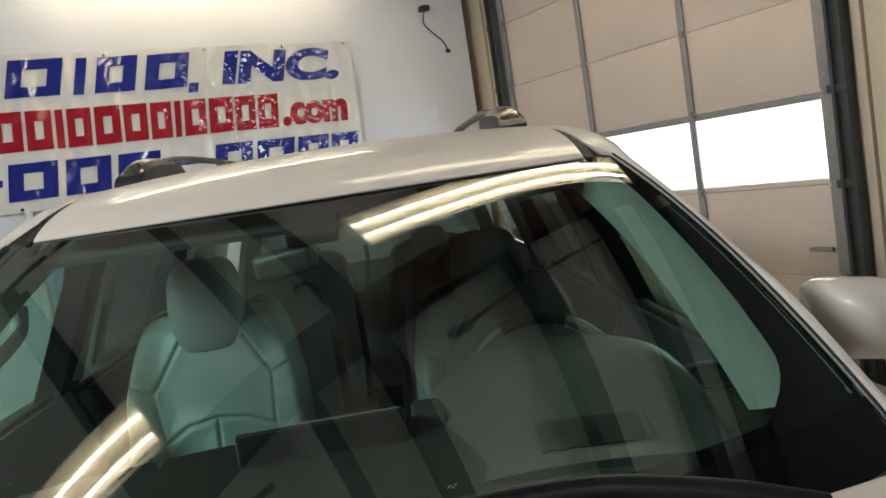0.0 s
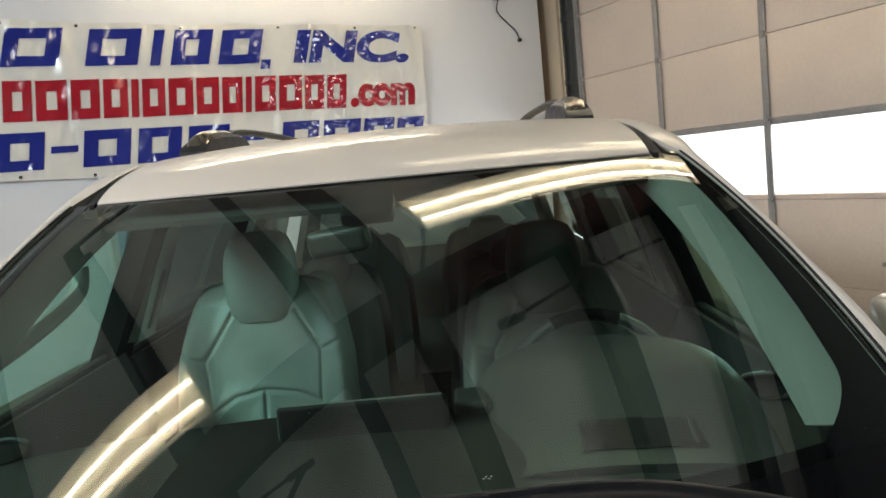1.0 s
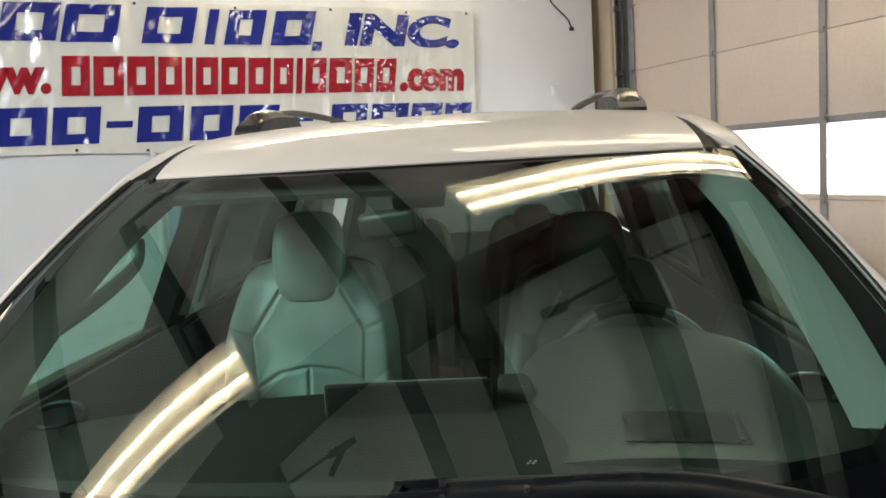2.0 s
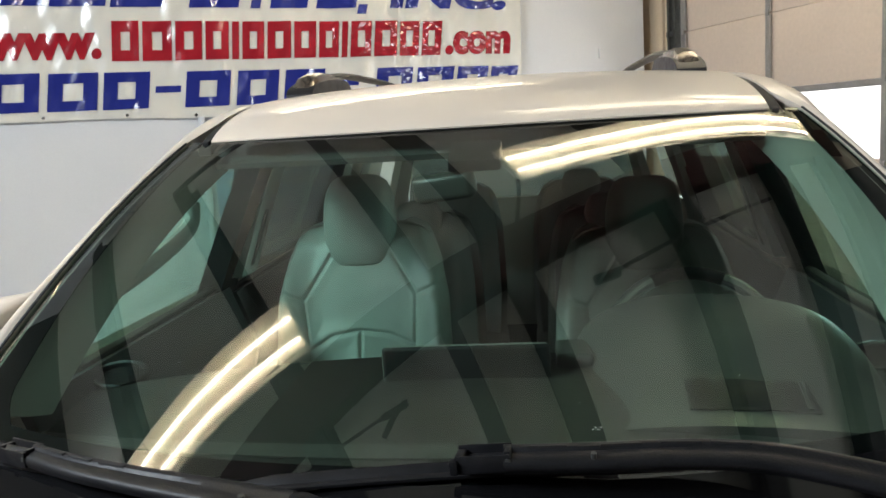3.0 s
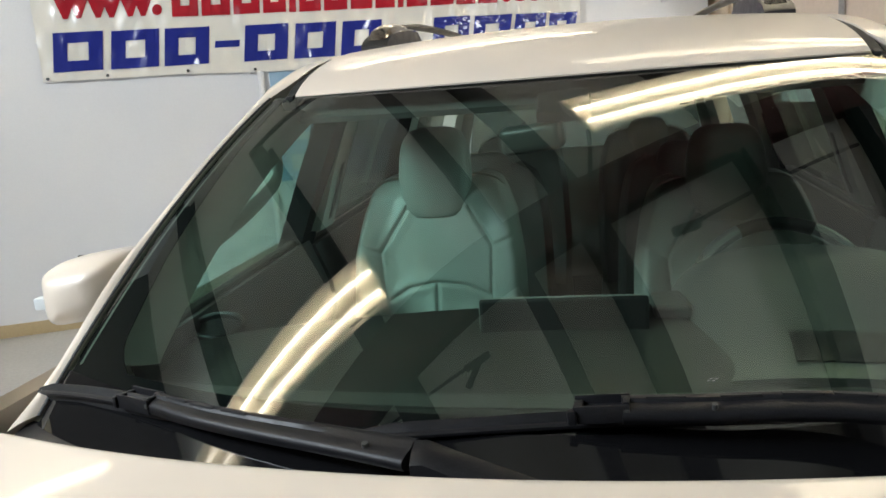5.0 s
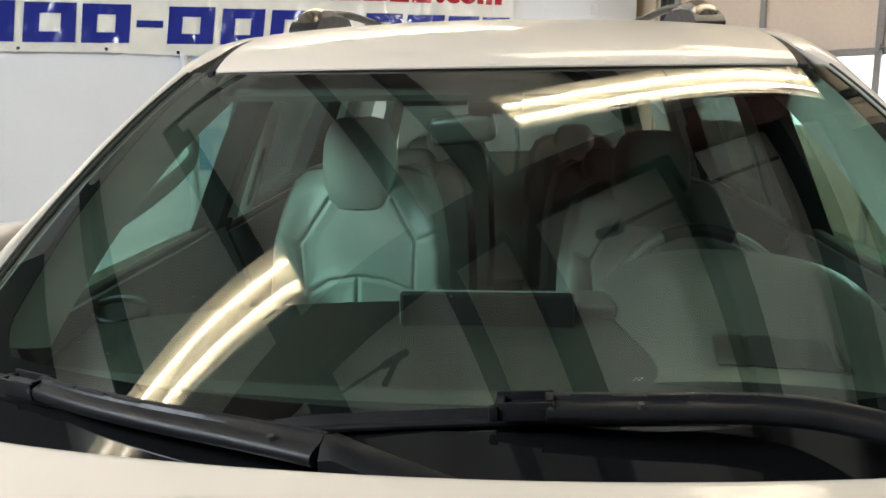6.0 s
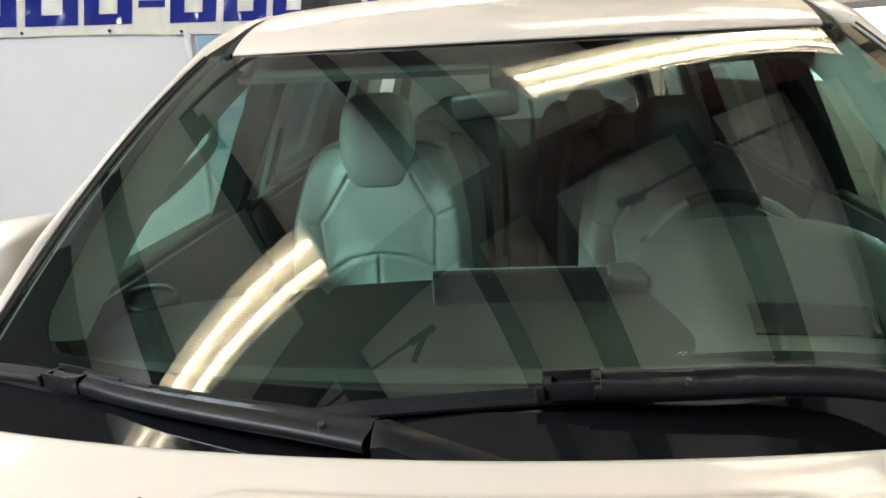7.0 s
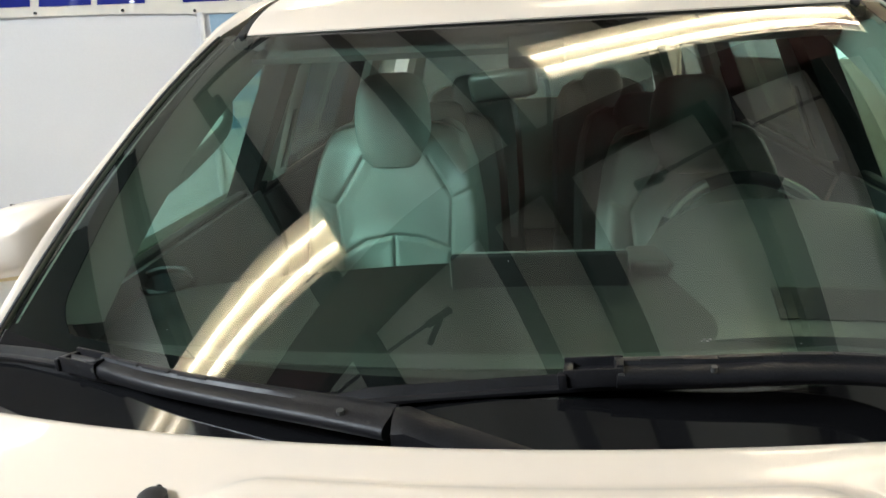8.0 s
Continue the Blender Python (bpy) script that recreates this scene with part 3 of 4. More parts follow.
for sx in (-1, 1):
    # dark moulding in the roof channel
    secs = []
    for y in ys(roof_front(0.58) - 0.010, 2.95):
        z = roof_z(0.57, y)
        secs.append([(sx * 0.569, y, z - 0.013), (sx * 0.596, y, z - 0.011), (sx * 0.596, y, z - 0.03), (sx * 0.569, y, z - 0.03)])
    part("roof_moulding", loft(secs), M_RUBBER, car, "black rubber moulding in the roof channel")
    part("moulding_clip", box(-0.0065, 0.0065, -0.004, 0.012, -0.008, 0.002, 0.002, m=pose(sx * 0.581, roof_front(0.58) - 0.003, 1.640, 20)), M_RUBBER, car)
    # painted front pillar running on as the roof's side
    secs = []
    outer = smoothed([(0.842, -0.675, 1.165), (0.822, -0.585, 1.215), (0.786, -0.44, 1.34), (0.755, -0.315, 1.42), (0.716, -0.19, 1.508), (0.664, 0.0, 1.622)], 20)
    for i in range(20):
        s = 0.02 + 0.98 * i / 19
        a = screen(half(s) + 0.002, s) + Vector((0, 0, 0.004))
        o = outer[i]
        mid = (a + o) / 2 + Vector((0.004, -0.004, 0.006))
        low = o + Vector((-0.004, 0.055, -0.012))
        inn = a + Vector((0.0, 0.06, -0.03))
        secs.append([(sx * p.x, p.y, p.z) for p in (a, a * 0.4 + mid * 0.6 + Vector((0, 0, 0.001)), mid, mid * 0.35 + o * 0.65 + Vector((0.004, -0.002, 0.004)), o, low, inn)])
    for y in ys(0.10, 3.0, 22):
        z = roof_z(0.57, y) - 0.007
        w = 0.690 + 0.02 * step(0, 0.6, y) - 0.02 * max(0, y - 1.5) ** 2
        pts = [(0.597, y, z), (0.622, y, z + 0.001), (0.645, y, z - 0.004), (0.672, y, z - 0.018), (w, y, z - 0.048), (w - 0.005, y, z - 0.09), (0.60, y, z - 0.07)]
        secs.append([(sx * p[0], p[1], p[2]) for p in pts])
    part("pillar_and_roof_side", loft(secs), M_PAINT, car, "painted front pillar flowing into the roof edge")
    part("pillar_seal", tube([Vector((sx * (half(s) + 0.003), 0, 0)) + Vector((0, screen(half(s), s).y - 0.002, screen(half(s), s).z + 0.0035)) for s in lin(0.02, 0.99, 24)], 0.0035, 0.002, n=6), M_RUBBER, car)
    # roof rail with its foot
    cx = 0.512 * sx
    rail = sub("roof_rail")
    tagged(rail, "dark grey roof rail with a bright cap")
    path = smoothed([(cx, 0.66, 1.805), (cx, 0.85, 1.822), (cx, 1.15, 1.839), (cx, 1.9, 1.846), (cx, 2.45, 1.82), (cx, 2.66, 1.76)], 30)
    part("bar", tube(path, 0.022, 0.011, n=12), M_RAIL, rail)
    part("rear_foot", loft([[(cx - w, y, roof_z(0.51, y) - 0.01), (cx - w, y, z), (cx + w, y, z), (cx + w, y, roof_z(0.51, y) - 0.01)] for y, z, w in ((2.40, 1.815, 0.02), (2.50, 1.81, 0.028), (2.66, 1.77, 0.028), (2.72, 1.735, 0.018))]), M_CAP, rail)
    prof = [(0.487, 1.740), (0.494, 1.758), (0.517, 1.784), (0.55, 1.804), (0.60, 1.817), (0.68, 1.825), (0.78, 1.828), (0.90, 1.829)]
    secs = []
    for i, (y, zt) in enumerate(prof):
        w = (0.018, 0.027, 0.032, 0.034, 0.034, 0.032, 0.030, 0.027)[i]
        zb = roof_z(0.51, y) - 0.004
        secs.append([(cx - w, y, zb), (cx - w * 0.96, y, zb + (zt - zb) * 0.55), (cx - w * 0.7, y, zb + (zt - zb) * 0.9), (cx - w * 0.25, y, zt), (cx + w * 0.25, y, zt), (cx + w * 0.7, y, zb + (zt - zb) * 0.9), (cx + w * 0.96, y, zb + (zt - zb) * 0.55), (cx + w, y, zb)])
    part("foot", loft(secs), M_CAP, rail, "bright satin cap over the rail's foot")
    secs = []
    for y in (0.478, 0.50, 0.56, 0.66, 0.80, 0.93, 1.0):
        zb = roof_z(0.51, y) - 0.006
        w = 0.0365 if y < 0.9 else 0.03
        h = {0.478: 0.012, 0.50: 0.026, 0.56: 0.040, 0.66: 0.048}.get(y, 0.052 if y < 0.97 else 0.02)
        secs.append([(cx - w, y, zb), (cx - w, y, zb + h), (cx + w, y, zb + h), (cx + w, y, zb)])
    part("base_gasket", loft(secs), M_BLACK, rail, "black base of the rail")

# hood with a raised middle
HOOD_L, HOOD_R = -0.305, 0.262


def hood_edge(x):
    return -0.958 + 0.33 * x * x, 1.268 - 0.072 * x * x


def hood_at(a, t):
    x = 0.868 * a
    y0, z0 = hood_edge(x)
    d = t * (1.08 - 0.20 * abs(a) ** 2.2)
    z = z0 - 0.055 * d - 0.13 * d * d - 0.05 * max(0, abs(a) - 0.8) ** 2 * 10 * 0.3
    y = y0 - d
    cx, hw = (HOOD_L + HOOD_R) / 2, (HOOD_R - HOOD_L) / 2 + 0.10 * step(0, 0.8, d - 0.1)
    # rounded outline of the raised part, in metres outside it
    ox, oy = max(abs(x - cx) - hw + 0.07, 0), max(0.135 - d, 0)
    out = math.hypot(ox, oy) - 0.07
    z += 0.015 * (1 - step(-0.034, 0.004, out)) * step(1.08, 0.7, d)
    roll = step(0.985, 1.0, 1 - t)
    return (x, y, z - 0.008 * roll)


part("hood", slab(hood_at, lin(-1, 1, 101), [0] + lin(0.004, 0.3, 60) + lin(0.31, 1, 40), -0.02), M_PAINT, car, "champagne painted hood with a raised centre")
for nx in (-0.336, 0.336):
    noz = sub("washer_nozzle")
    part("nozzle_body", tube([(nx, -1.037, 1.240), (nx, -1.037, 1.260), (nx, -1.037, 1.2635)], 0.0125, n=18, up=(0, 1, 0), scale=[1, 1, 0.6]), M_BLACK, noz, "black round washer nozzle on the hood")
    part("nozzle_eye", tube([(nx, -1.029, 1.258), (nx, -1.023, 1.2585)], 0.003, n=8), M_RUBBER, noz)


# cowl between hood and glass
def cowl_at(a, t):
    x = 0.83 * a
    y0, z0 = hood_edge(x)
    p = screen(min(max(x, -0.8), 0.8), 0.03)
    y = (y0 - 0.05) + (p.y + 0.0 - y0 + 0.05) * t
    return (x, y, (z0 - 0.065) + (p.z - 0.012 - z0 + 0.065) * t)


M_GLOSS = mat("gloss_black_cowl", (0.006, 0.006, 0.0065), 0.05, vary=0.1, spec=0.5, rvary=0.02)
part("cowl_strip", slab(under(pane_at, -0.0015), lin(-0.995, 0.995, 61), lin(0.004, 0.115, 8), 0.001), M_GLOSS, car, "gloss black strip below the wipers")
part("cowl_panel", slab(cowl_at, lin(-1, 1, 31), lin(0, 1, 5), 0.01), M_BLACK, car, "black plastic cowl below the windscreen")


# wipers
def along_arm(p, q):
    """Axes on a wiper at p, x pointing on to q, z upwards."""
    d = (q - p).normalized()
    s = Vector((0, 0, 1)).cross(d).normalized()
    w = d.cross(s)
    m = Matrix((d, s, w)).transposed().to_4x4()
    m.translation = p
    return m


def wiper(name, blade, clip, arm, arm_w, slots, label):
    top = sub(name)
    tagged(top, label)
    bl = smoothed(blade, 40)
    part("rubber_blade", tube([p + Vector((0, 0.004, -0.008)) for p in bl], 0.004, 0.012, n=8), M_RUBBER, top, "rubber wiper blade")
    # low wedge of the spine: a raised back edge and a lip towards the hood
    secs = []
    for i, p in enumerate(bl):
        q = along_arm(p, bl[i + 1]) if i < 39 else along_arm(p, 2 * p - bl[38])
        k = 0.45 + 0.55 * min(1, i / 3, (39 - i) / 3)
        secs.append([q @ Vector((0, y * k, z * k)) for y, z in ((-0.009, -0.003), (-0.0095, 0.0005), (-0.007, 0.0025), (-0.003, 0.003), (0.003, 0.0105), (0.006, 0.0115), (0.008, 0.009), (0.008, -0.003))])
    part("blade_spine", loft(secs), M_WIPER, top, "moulded plastic spine")
    pts = smoothed(arm, 40)
    secs = []
    for i, p in enumerate(pts):
        q = along_arm(p, pts[i + 1]) if i < 39 else along_arm(p, 2 * p - pts[38])
        w = arm_w[0] + (arm_w[1] - arm_w[0]) * i / 39
        secs.append([q @ Vector((0, w * y, z)) for y, z in ((-0.72, -0.015), (-0.92, -0.010), (-0.95, -0.007), (-0.90, -0.003), (-0.72, 0.0), (-0.30, 0.0025), (0.12, 0.0040), (0.30, 0.0078), (0.62, 0.0090), (0.86, 0.0080), (0.95, 0.0045), (0.95, -0.015))])
    part("arm", loft(secs), M_WIPER, top, "dusty dark plastic wiper arm")
    c0, c1 = Vector(clip[0]), Vector(clip[1])
    L = (c1 - c0).length / 2
    cm = along_arm(c0, c1) @ pose(L, 0, -0.004)
    ck = bmesh.new()
    for b in ((-L, L, -0.0150, -0.0115, -0.020, 0.0), (-L, L, 0.0105, 0.0140, -0.020, 0.003), (-L, -L + 0.010, -0.0113, 0.0103, -0.020, -0.001), (L - 0.007, L, -0.0113, 0.0103, -0.020, 0.002), (-L + 0.0102, L - 0.0072, -0.0113, 0.0103, -0.020, -0.0065)):
        box(*b, 0.0016, ck, cm)
    box(-L - 0.006, -L + 0.004, -0.019, -0.008, -0.020, -0.003, 0.003, ck, cm)
    part("clip", ck, M_WIPER, top, "hollow blade clip")
    part("pivot_pin", tube([cm @ Vector((L - 0.003, -0.016, -0.008)), cm @ Vector((L - 0.003, 0.015, -0.008))], 0.0035, n=8), M_TRACK, top)
    for f in slots:
        i = int(f * 39)
        w = arm_w[0] + (arm_w[1] - arm_w[0]) * f
        part("arm_slot", box(-0.021, 0.021, w * 0.24, w * 0.58, 0.0070, 0.0096, m=along_arm(pts[i], pts[i + 1])), M_RUBBER, top, smooth=False)
    return top, pts


drv, pts = wiper("driver_wiper",
      [(-0.240, -0.848, 1.252), (-0.1, -0.838, 1.258), (0.03, -0.828, 1.262), (0.2, -0.810, 1.257), (0.38, -0.775, 1.240), (0.55, -0.70, 1.220)],
      ((0.018, -0.838, 1.294), (0.078, -0.844, 1.299)),
      [(0.070, -0.847, 1.288), (0.17, -0.846, 1.289), (0.27, -0.838, 1.288), (0.345, -0.838, 1.283), (0.41, -0.852, 1.275), (0.48, -0.875, 1.265), (0.56, -0.895, 1.245)],
      (0.0165, 0.022), (0.10, 0.21, 0.32, 0.43), "long black wiper lying across the base of the glass")
pas, pts = wiper("passenger_wiper",
      [(-0.83, -0.600, 1.213), (-0.72, -0.655, 1.230), (-0.60, -0.722, 1.246), (-0.47, -0.772, 1.246), (-0.36, -0.80, 1.240)],
      ((-0.603, -0.714, 1.262), (-0.532, -0.754, 1.268)),
      [(-0.540, -0.752, 1.259), (-0.45, -0.799, 1.261), (-0.345, -0.840, 1.262), (-0.235, -0.876, 1.262), (-0.153, -0.903, 1.261)],
      (0.012, 0.021), (0.13, 0.27, 0.41), "black passenger wiper folded at the glass's base")
part("arm_heel", loft([[(x, y - w, z - 0.03), (x, y - w, z - 0.004), (x, y - w * 0.5, z + 0.005), (x, y + w * 0.5, z + 0.009), (x, y + w, z + 0.003), (x, y + w, z - 0.03)] for x, y, z, w in ((-0.149, -0.906, 1.262, 0.022), (-0.135, -0.908, 1.264, 0.022), (-0.11, -0.914, 1.257, 0.022), (-0.06, -0.927, 1.246, 0.021), (0.0, -0.94, 1.232, 0.018), (0.05, -0.948, 1.216, 0.014))]), M_WIPER, pas, "hinged heel of the arm")
part("screw", tube([(-0.205, -0.894, 1.262), (-0.205, -0.895, 1.268)], 0.004, n=8, up=(1, 0, 0)), M_TRACK, pas)
part("screw", tube([(0.164, -0.857, 1.290), (0.164, -0.859, 1.2965)], 0.003, n=8, up=(1, 0, 0)), M_TRACK, drv)


# body sides: profile from the belt down, panel by panel
def side_x(z, y):
    prof = [(0.36, 0.885), (0.55, 0.955), (0.80, 0.975), (1.0, 0.955), (1.12, 0.92), (1.20, 0.865), (1.245, 0.80)]
    x = float(np.interp(z, [p[0] for p in prof], [p[1] for p in prof]))
    nose = max(0, (-1.2 - y) / 0.9) ** 2 * 0.16
    tail = max(0, (y - 2.4) / 0.9) ** 2 * 0.12
    return x - nose - tail


def belt(y):
    return 1.20 + 0.02 * max(0, y) if y > -0.70 else 1.165 - 0.10 * max(0, -y - 1.0)


for sx in (-1, 1):
    for name, y0, y1, handle in (("front_fender", -2.02, -0.705, 0), ("front_door", -0.70, 0.42, 1), ("rear_door", 0.425, 1.52, 1), ("rear_quarter", 1.525, 3.25, 0)):
        def f(a, b, y0=y0, y1=y1, name=name):
            y = y0 + (y1 - y0) * a
            top = belt(y) if name != "front_fender" else 1.185 - 0.10 * max(0, -y - 0.75) ** 1.2
            z = 0.36 + (top - 0.36) * b
            # wheel arch cut
            for wy in (-1.32, 1.95):
                if abs(y - wy) < 0.43:
                    z = max(z, 0.36 + math.sqrt(0.43 ** 2 - (y - wy) ** 2) * (1 - 0.0) + (z - 0.36) * 0.4) if z < 0.36 + math.sqrt(0.43 ** 2 - (y - wy) ** 2) + 0.2 else z
            return (sx * side_x(z, y), y, z)
        p = part(name, slab(f, lin(0, 1, 30), lin(0, 1, 22), 0.02 * -sx), M_PAINT, car, "champagne painted body panel")
        if handle:
            hy = y1 - 0.22
            part("door_handle", box(-0.012, 0.012, -0.09, 0.09, -0.014, 0.014, 0.008, m=pose(sx * (side_x(1.02, hy) + 0.022), hy, 1.02)), M_PAINT, p)
    for wy in (-1.32, 1.95):
        w = sub("wheel")
        part("tyre", tube([(sx * 0.72, wy, 0.37), (sx * 0.745, wy, 0.37), (sx * 0.90, wy, 0.37), (sx * 0.925, wy, 0.37)], 0.37, n=40, scale=[0.94, 1, 1, 0.94]), M_RUBBER, w)
        part("rim", tube([(sx * 0.91, wy, 0.37), (sx * 0.932, wy, 0.37)], 0.25, n=30, scale=[1, 0.9]), M_CHROME, w)
    # door glass
    def flank(z):
        return 0.785 - 0.29 * (z - 1.25)

    for name, y0, y1 in (("front_side_glass", -0.42, 0.33), ("rear_side_glass", 0.44, 1.42), ("quarter_glass", 1.56, 2.62)):
        def f(a, b, y0=y0, y1=y1, name=name):
            y = y0 + (y1 - y0) * a
            z0 = belt(y) + 0.022
            z1 = roof_z(0.57, max(y, 0.05)) - 0.095
            if name == "front_side_glass":
                z1 = min(z1, 1.262 + (y + 0.46) * 0.66)
            z = z0 + (z1 - z0) * b
            yy = y + 0.42 * (z - 1.25) * (a if name != "quarter_glass" else 1 - a)
            return (sx * flank(z), yy, z)
        part(name, slab(f, lin(0, 1, 20), lin(0, 1, 8), 0.004 * -sx), M_SIDEGLASS if name == "front_side_glass" else M_PRIVACY, car, "green-tinted side window" if name == "front_side_glass" else "dark privacy glass")
    for y0, wd in ((0.33, 0.118), (1.42, 0.13)):
        part("door_pillar", loft([[(sx * (flank(z) + 0.004), y0 + dy, z), (sx * (flank(z) + 0.004), y0 + dy + wd, z), (sx * (flank(z) - 0.06), y0 + dy + wd, z), (sx * (flank(z) - 0.06), y0 + dy, z)] for z, dy in ((1.18, -0.03), (1.30, 0.02), (1.45, 0.08), (1.57, 0.14), (1.66, 0.18))]), M_PILLAR, car, "black door pillar")
    # wing mirror
    mirror = sub("wing_mirror")
    tagged(mirror, "champagne wing mirror housing")
    mx0, mx1 = (-1.01, -0.83) if sx < 0 else (0.885, 1.065)
    mz, mh = (1.305, 0.062) if sx < 0 else (1.276, 0.072)
    ring = []
    for y, k in ((-0.375, 0.30), (-0.365, 0.62), (-0.335, 0.90), (-0.29, 1.0), (-0.23, 0.99), (-0.215, 0.93)):
        sec = []
        for j in range(24):
            a = 2 * math.pi * j / 24
            ca, sa = math.cos(a), math.sin(a)
            ex = math.copysign(abs(ca) ** 0.38, ca)
            ez = math.copysign(abs(sa) ** 0.42, sa)
            sec.append(((mx0 + mx1) / 2 + (mx1 - mx0) / 2 * k * ex, y, mz + mh * k * ez + 0.012 * ex * sx * -1))
        ring.append(sec)
    part("housing", loft(ring), M_PAINT, mirror, "rounded painted shell")
    part("mirror_glass", box((mx0 + mx1) / 2 - 0.078, (mx0 + mx1) / 2 + 0.078, -0.2148, -0.211, mz - 0.050, mz + 0.050), M_CHROME, mirror)
    part("stalk", loft([[(x, -0.32, z - 0.02), (x, -0.24, z - 0.02), (x, -0.24, z + 0.018), (x, -0.32, z + 0.018)] for x, z in ((sx * 0.78, 1.225), (sx * 0.83, 1.225), (sx * 0.92, mz - 0.060))]), M_BLACK, mirror, "black mirror stalk")
    part("turn_lens", box(-0.035, 0.0, -0.012, 0.012, -0.012, 0.012, 0.004, m=pose((mx0 + 0.022) if sx < 0 else (mx1 + 0.012), -0.325, mz - 0.02)), M_SIGNWHITE, mirror)

# nose and tail, closed
part("front_bumper", loft([[(x, y + 0.10 * (x / 0.8) ** 4 * 0.9 + 0.02, z) for x, z in ((-0.80, 0.30), (-0.84, 0.55), (-0.82, 0.85), (-0.72, 1.00), (0.72, 1.00), (0.82, 0.85), (0.84, 0.55), (0.80, 0.30))] for y in (-2.14, -2.10, -1.9)]), M_PAINT, car)
part("grille", box(-0.42, 0.42, -2.155, -2.121, 0.55, 0.90, 0.02), M_BLACK, car)
for sx in (-1, 1):
    part("headlight", box(-0.14, 0.14, -0.03, 0.03, -0.07, 0.07, 0.02, m=pose(sx * 0.62, -2.105, 0.88, 0, 0, sx * 14)), M_CHROME, car)
    part("tail_light", box(-0.06, 0.06, -0.03, 0.03, -0.16, 0.16, 0.015, m=pose(sx * 0.80, 3.24, 1.05)), M_RED, car)
part("tailgate", slab(lambda a, b: (0.80 * a * (1 - 0.13 * b), 3.30 - 0.05 * b - 0.04 * a * a, 0.45 + 0.75 * b), lin(-1, 1, 15), lin(0, 1, 8), -0.02), M_PAINT, car)
part("rear_glass", slab(lambda a, b: (0.68 * a * (1 - 0.12 * b), 3.24 - 0.26 * b - 0.04 * a * a, 1.21 + 0.36 * b), lin(-1, 1, 15), lin(0, 1, 8), -0.004), M_PRIVACY, car, "dark rear window")
part("underbody", box(-0.80, 0.80, -1.9, 3.15, 0.28, 0.40, 0.02), M_BLACK, car)
part("floor_carpet", box(-0.78, 0.78, -0.5, 3.1, 0.42, 0.46), M_CARPET, car)
part("firewall", box(-0.80, 0.80, -0.80, -0.74, 0.42, 1.10), M_BLACK, car)


# ---- inside the car ----
def dash_back(x):
    return 1.268 - 0.13 * abs(x) ** 2


def dash_at(a, t):
    x = 0.725 * a
    y0 = screen(x, 0.1).y + 0.05
    y1 = -0.37 + 0.10 * x * x
    y = y0 + (y1 - y0) * t
    return (x, y, 1.182 - 0.02 * x * x + (dash_back(x) - 1.182 + 0.02 * x * x) * step(-0.15, 1.05, t))


part("dash_top", slab(dash_at, lin(-1, 1, 41), lin(0, 1, 20), 0.02), M_DASHTOP, car, "soft grey dashboard top")
part("dash_face", slab(lambda a, t: (0.725 * a, -0.372 + 0.052 * a * a + 0.10 * t, dash_back(0.725 * a) - 0.004 - 0.5 * t), lin(-1, 1, 21), lin(0, 1, 5), 0.03), M_DASH, car)
# pale strip drawn for the thin light line low in the glass
part("dash_pale_strip", slab(lambda a, t: Vector(dash_at(0.97 * a, 0.30 + 0.07 * t)) + Vector((0, 0, 0.004)), lin(-1, 1, 31), [0, 1], 0.003), M_DASHLIGHT, car, "pale strip across the dashboard top")
# dust and stone chips on the glass
rng = random.Random(5)
bm = bmesh.new()
for k in range(26):
    a, q = (rng.uniform(-0.85, 0.85), rng.uniform(0.13, 0.9)) if k else (0.22, 0.186)
    r = rng.uniform(0.0004, 0.0011) if k else 0.0011
    c = under(pane_at, -0.0006)(a, q)
    for j in range(1 if k else 4):
        o = Vector((0.003 * j - 0.0045, 0.001 * (j % 2), 0.002 * (j % 2))) if k == 0 else Vector((0, 0, 0))
        bmesh.ops.create_icosphere(bm, subdivisions=1, radius=r * rng.uniform(0.7, 1.2), matrix=Matrix.Translation(c + o) @ Matrix.Diagonal((1.5, 1, 0.3, 1)))
tagged(part("dust_specks", bm, M_SIGNWHITE, windscreen, "pale dust specks on the glass"), kind="stuff")
bm = box(-0.135, 0.125, -0.470, -0.34, 1.14, 1.307, 0.007, seg=3)
for v in bm.verts:
    v.co.z -= 0.42 * max(0, v.co.y + 0.465) * step(1.2, 1.28, v.co.z)
pod = part("centre_display_hood", bm, M_DASH, car, "dark hood over the centre display")
# bright lines along the hood's edges are put in as thin pale strips
part("pod_top_line", box(-0.129, 0.119, -0.4645, -0.4625, 1.3055, 1.3085, 0.0005), M_TRIM, pod)
part("pod_side_line", box(-0.1365, -0.1355, -0.462, -0.458, 1.235, 1.299), M_TRIM, pod)
part("pod_mark", box(-0.02, 0.0, -0.464, -0.462, 1.2965, 1.2995), M_TRIM, pod)
part("pod_side", box(0.134, 0.192, -0.430, -0.33, 1.14, 1.278, 0.010, seg=3), M_DASHLIGHT, car)


def binnacle(a, t):
    """Hood over the gauges: an arch that swells towards the driver."""
    ang = math.pi * (1 - a)
    h = 0.012 + 0.114 * step(-0.1, 1.05, t)
    w = 0.190 + 0.030 * step(0, 0.8, t)
    ex, ez = math.cos(ang), max(math.sin(ang), 0.0)
    x = 0.395 + w * math.copysign(abs(ex) ** 0.72, ex)
    return (x, -0.60 + 0.33 * t + 0.05 * (ez - 1) * t, 1.195 - 0.02 * step(0.3, 0.7, x) + h * ez ** 0.62)


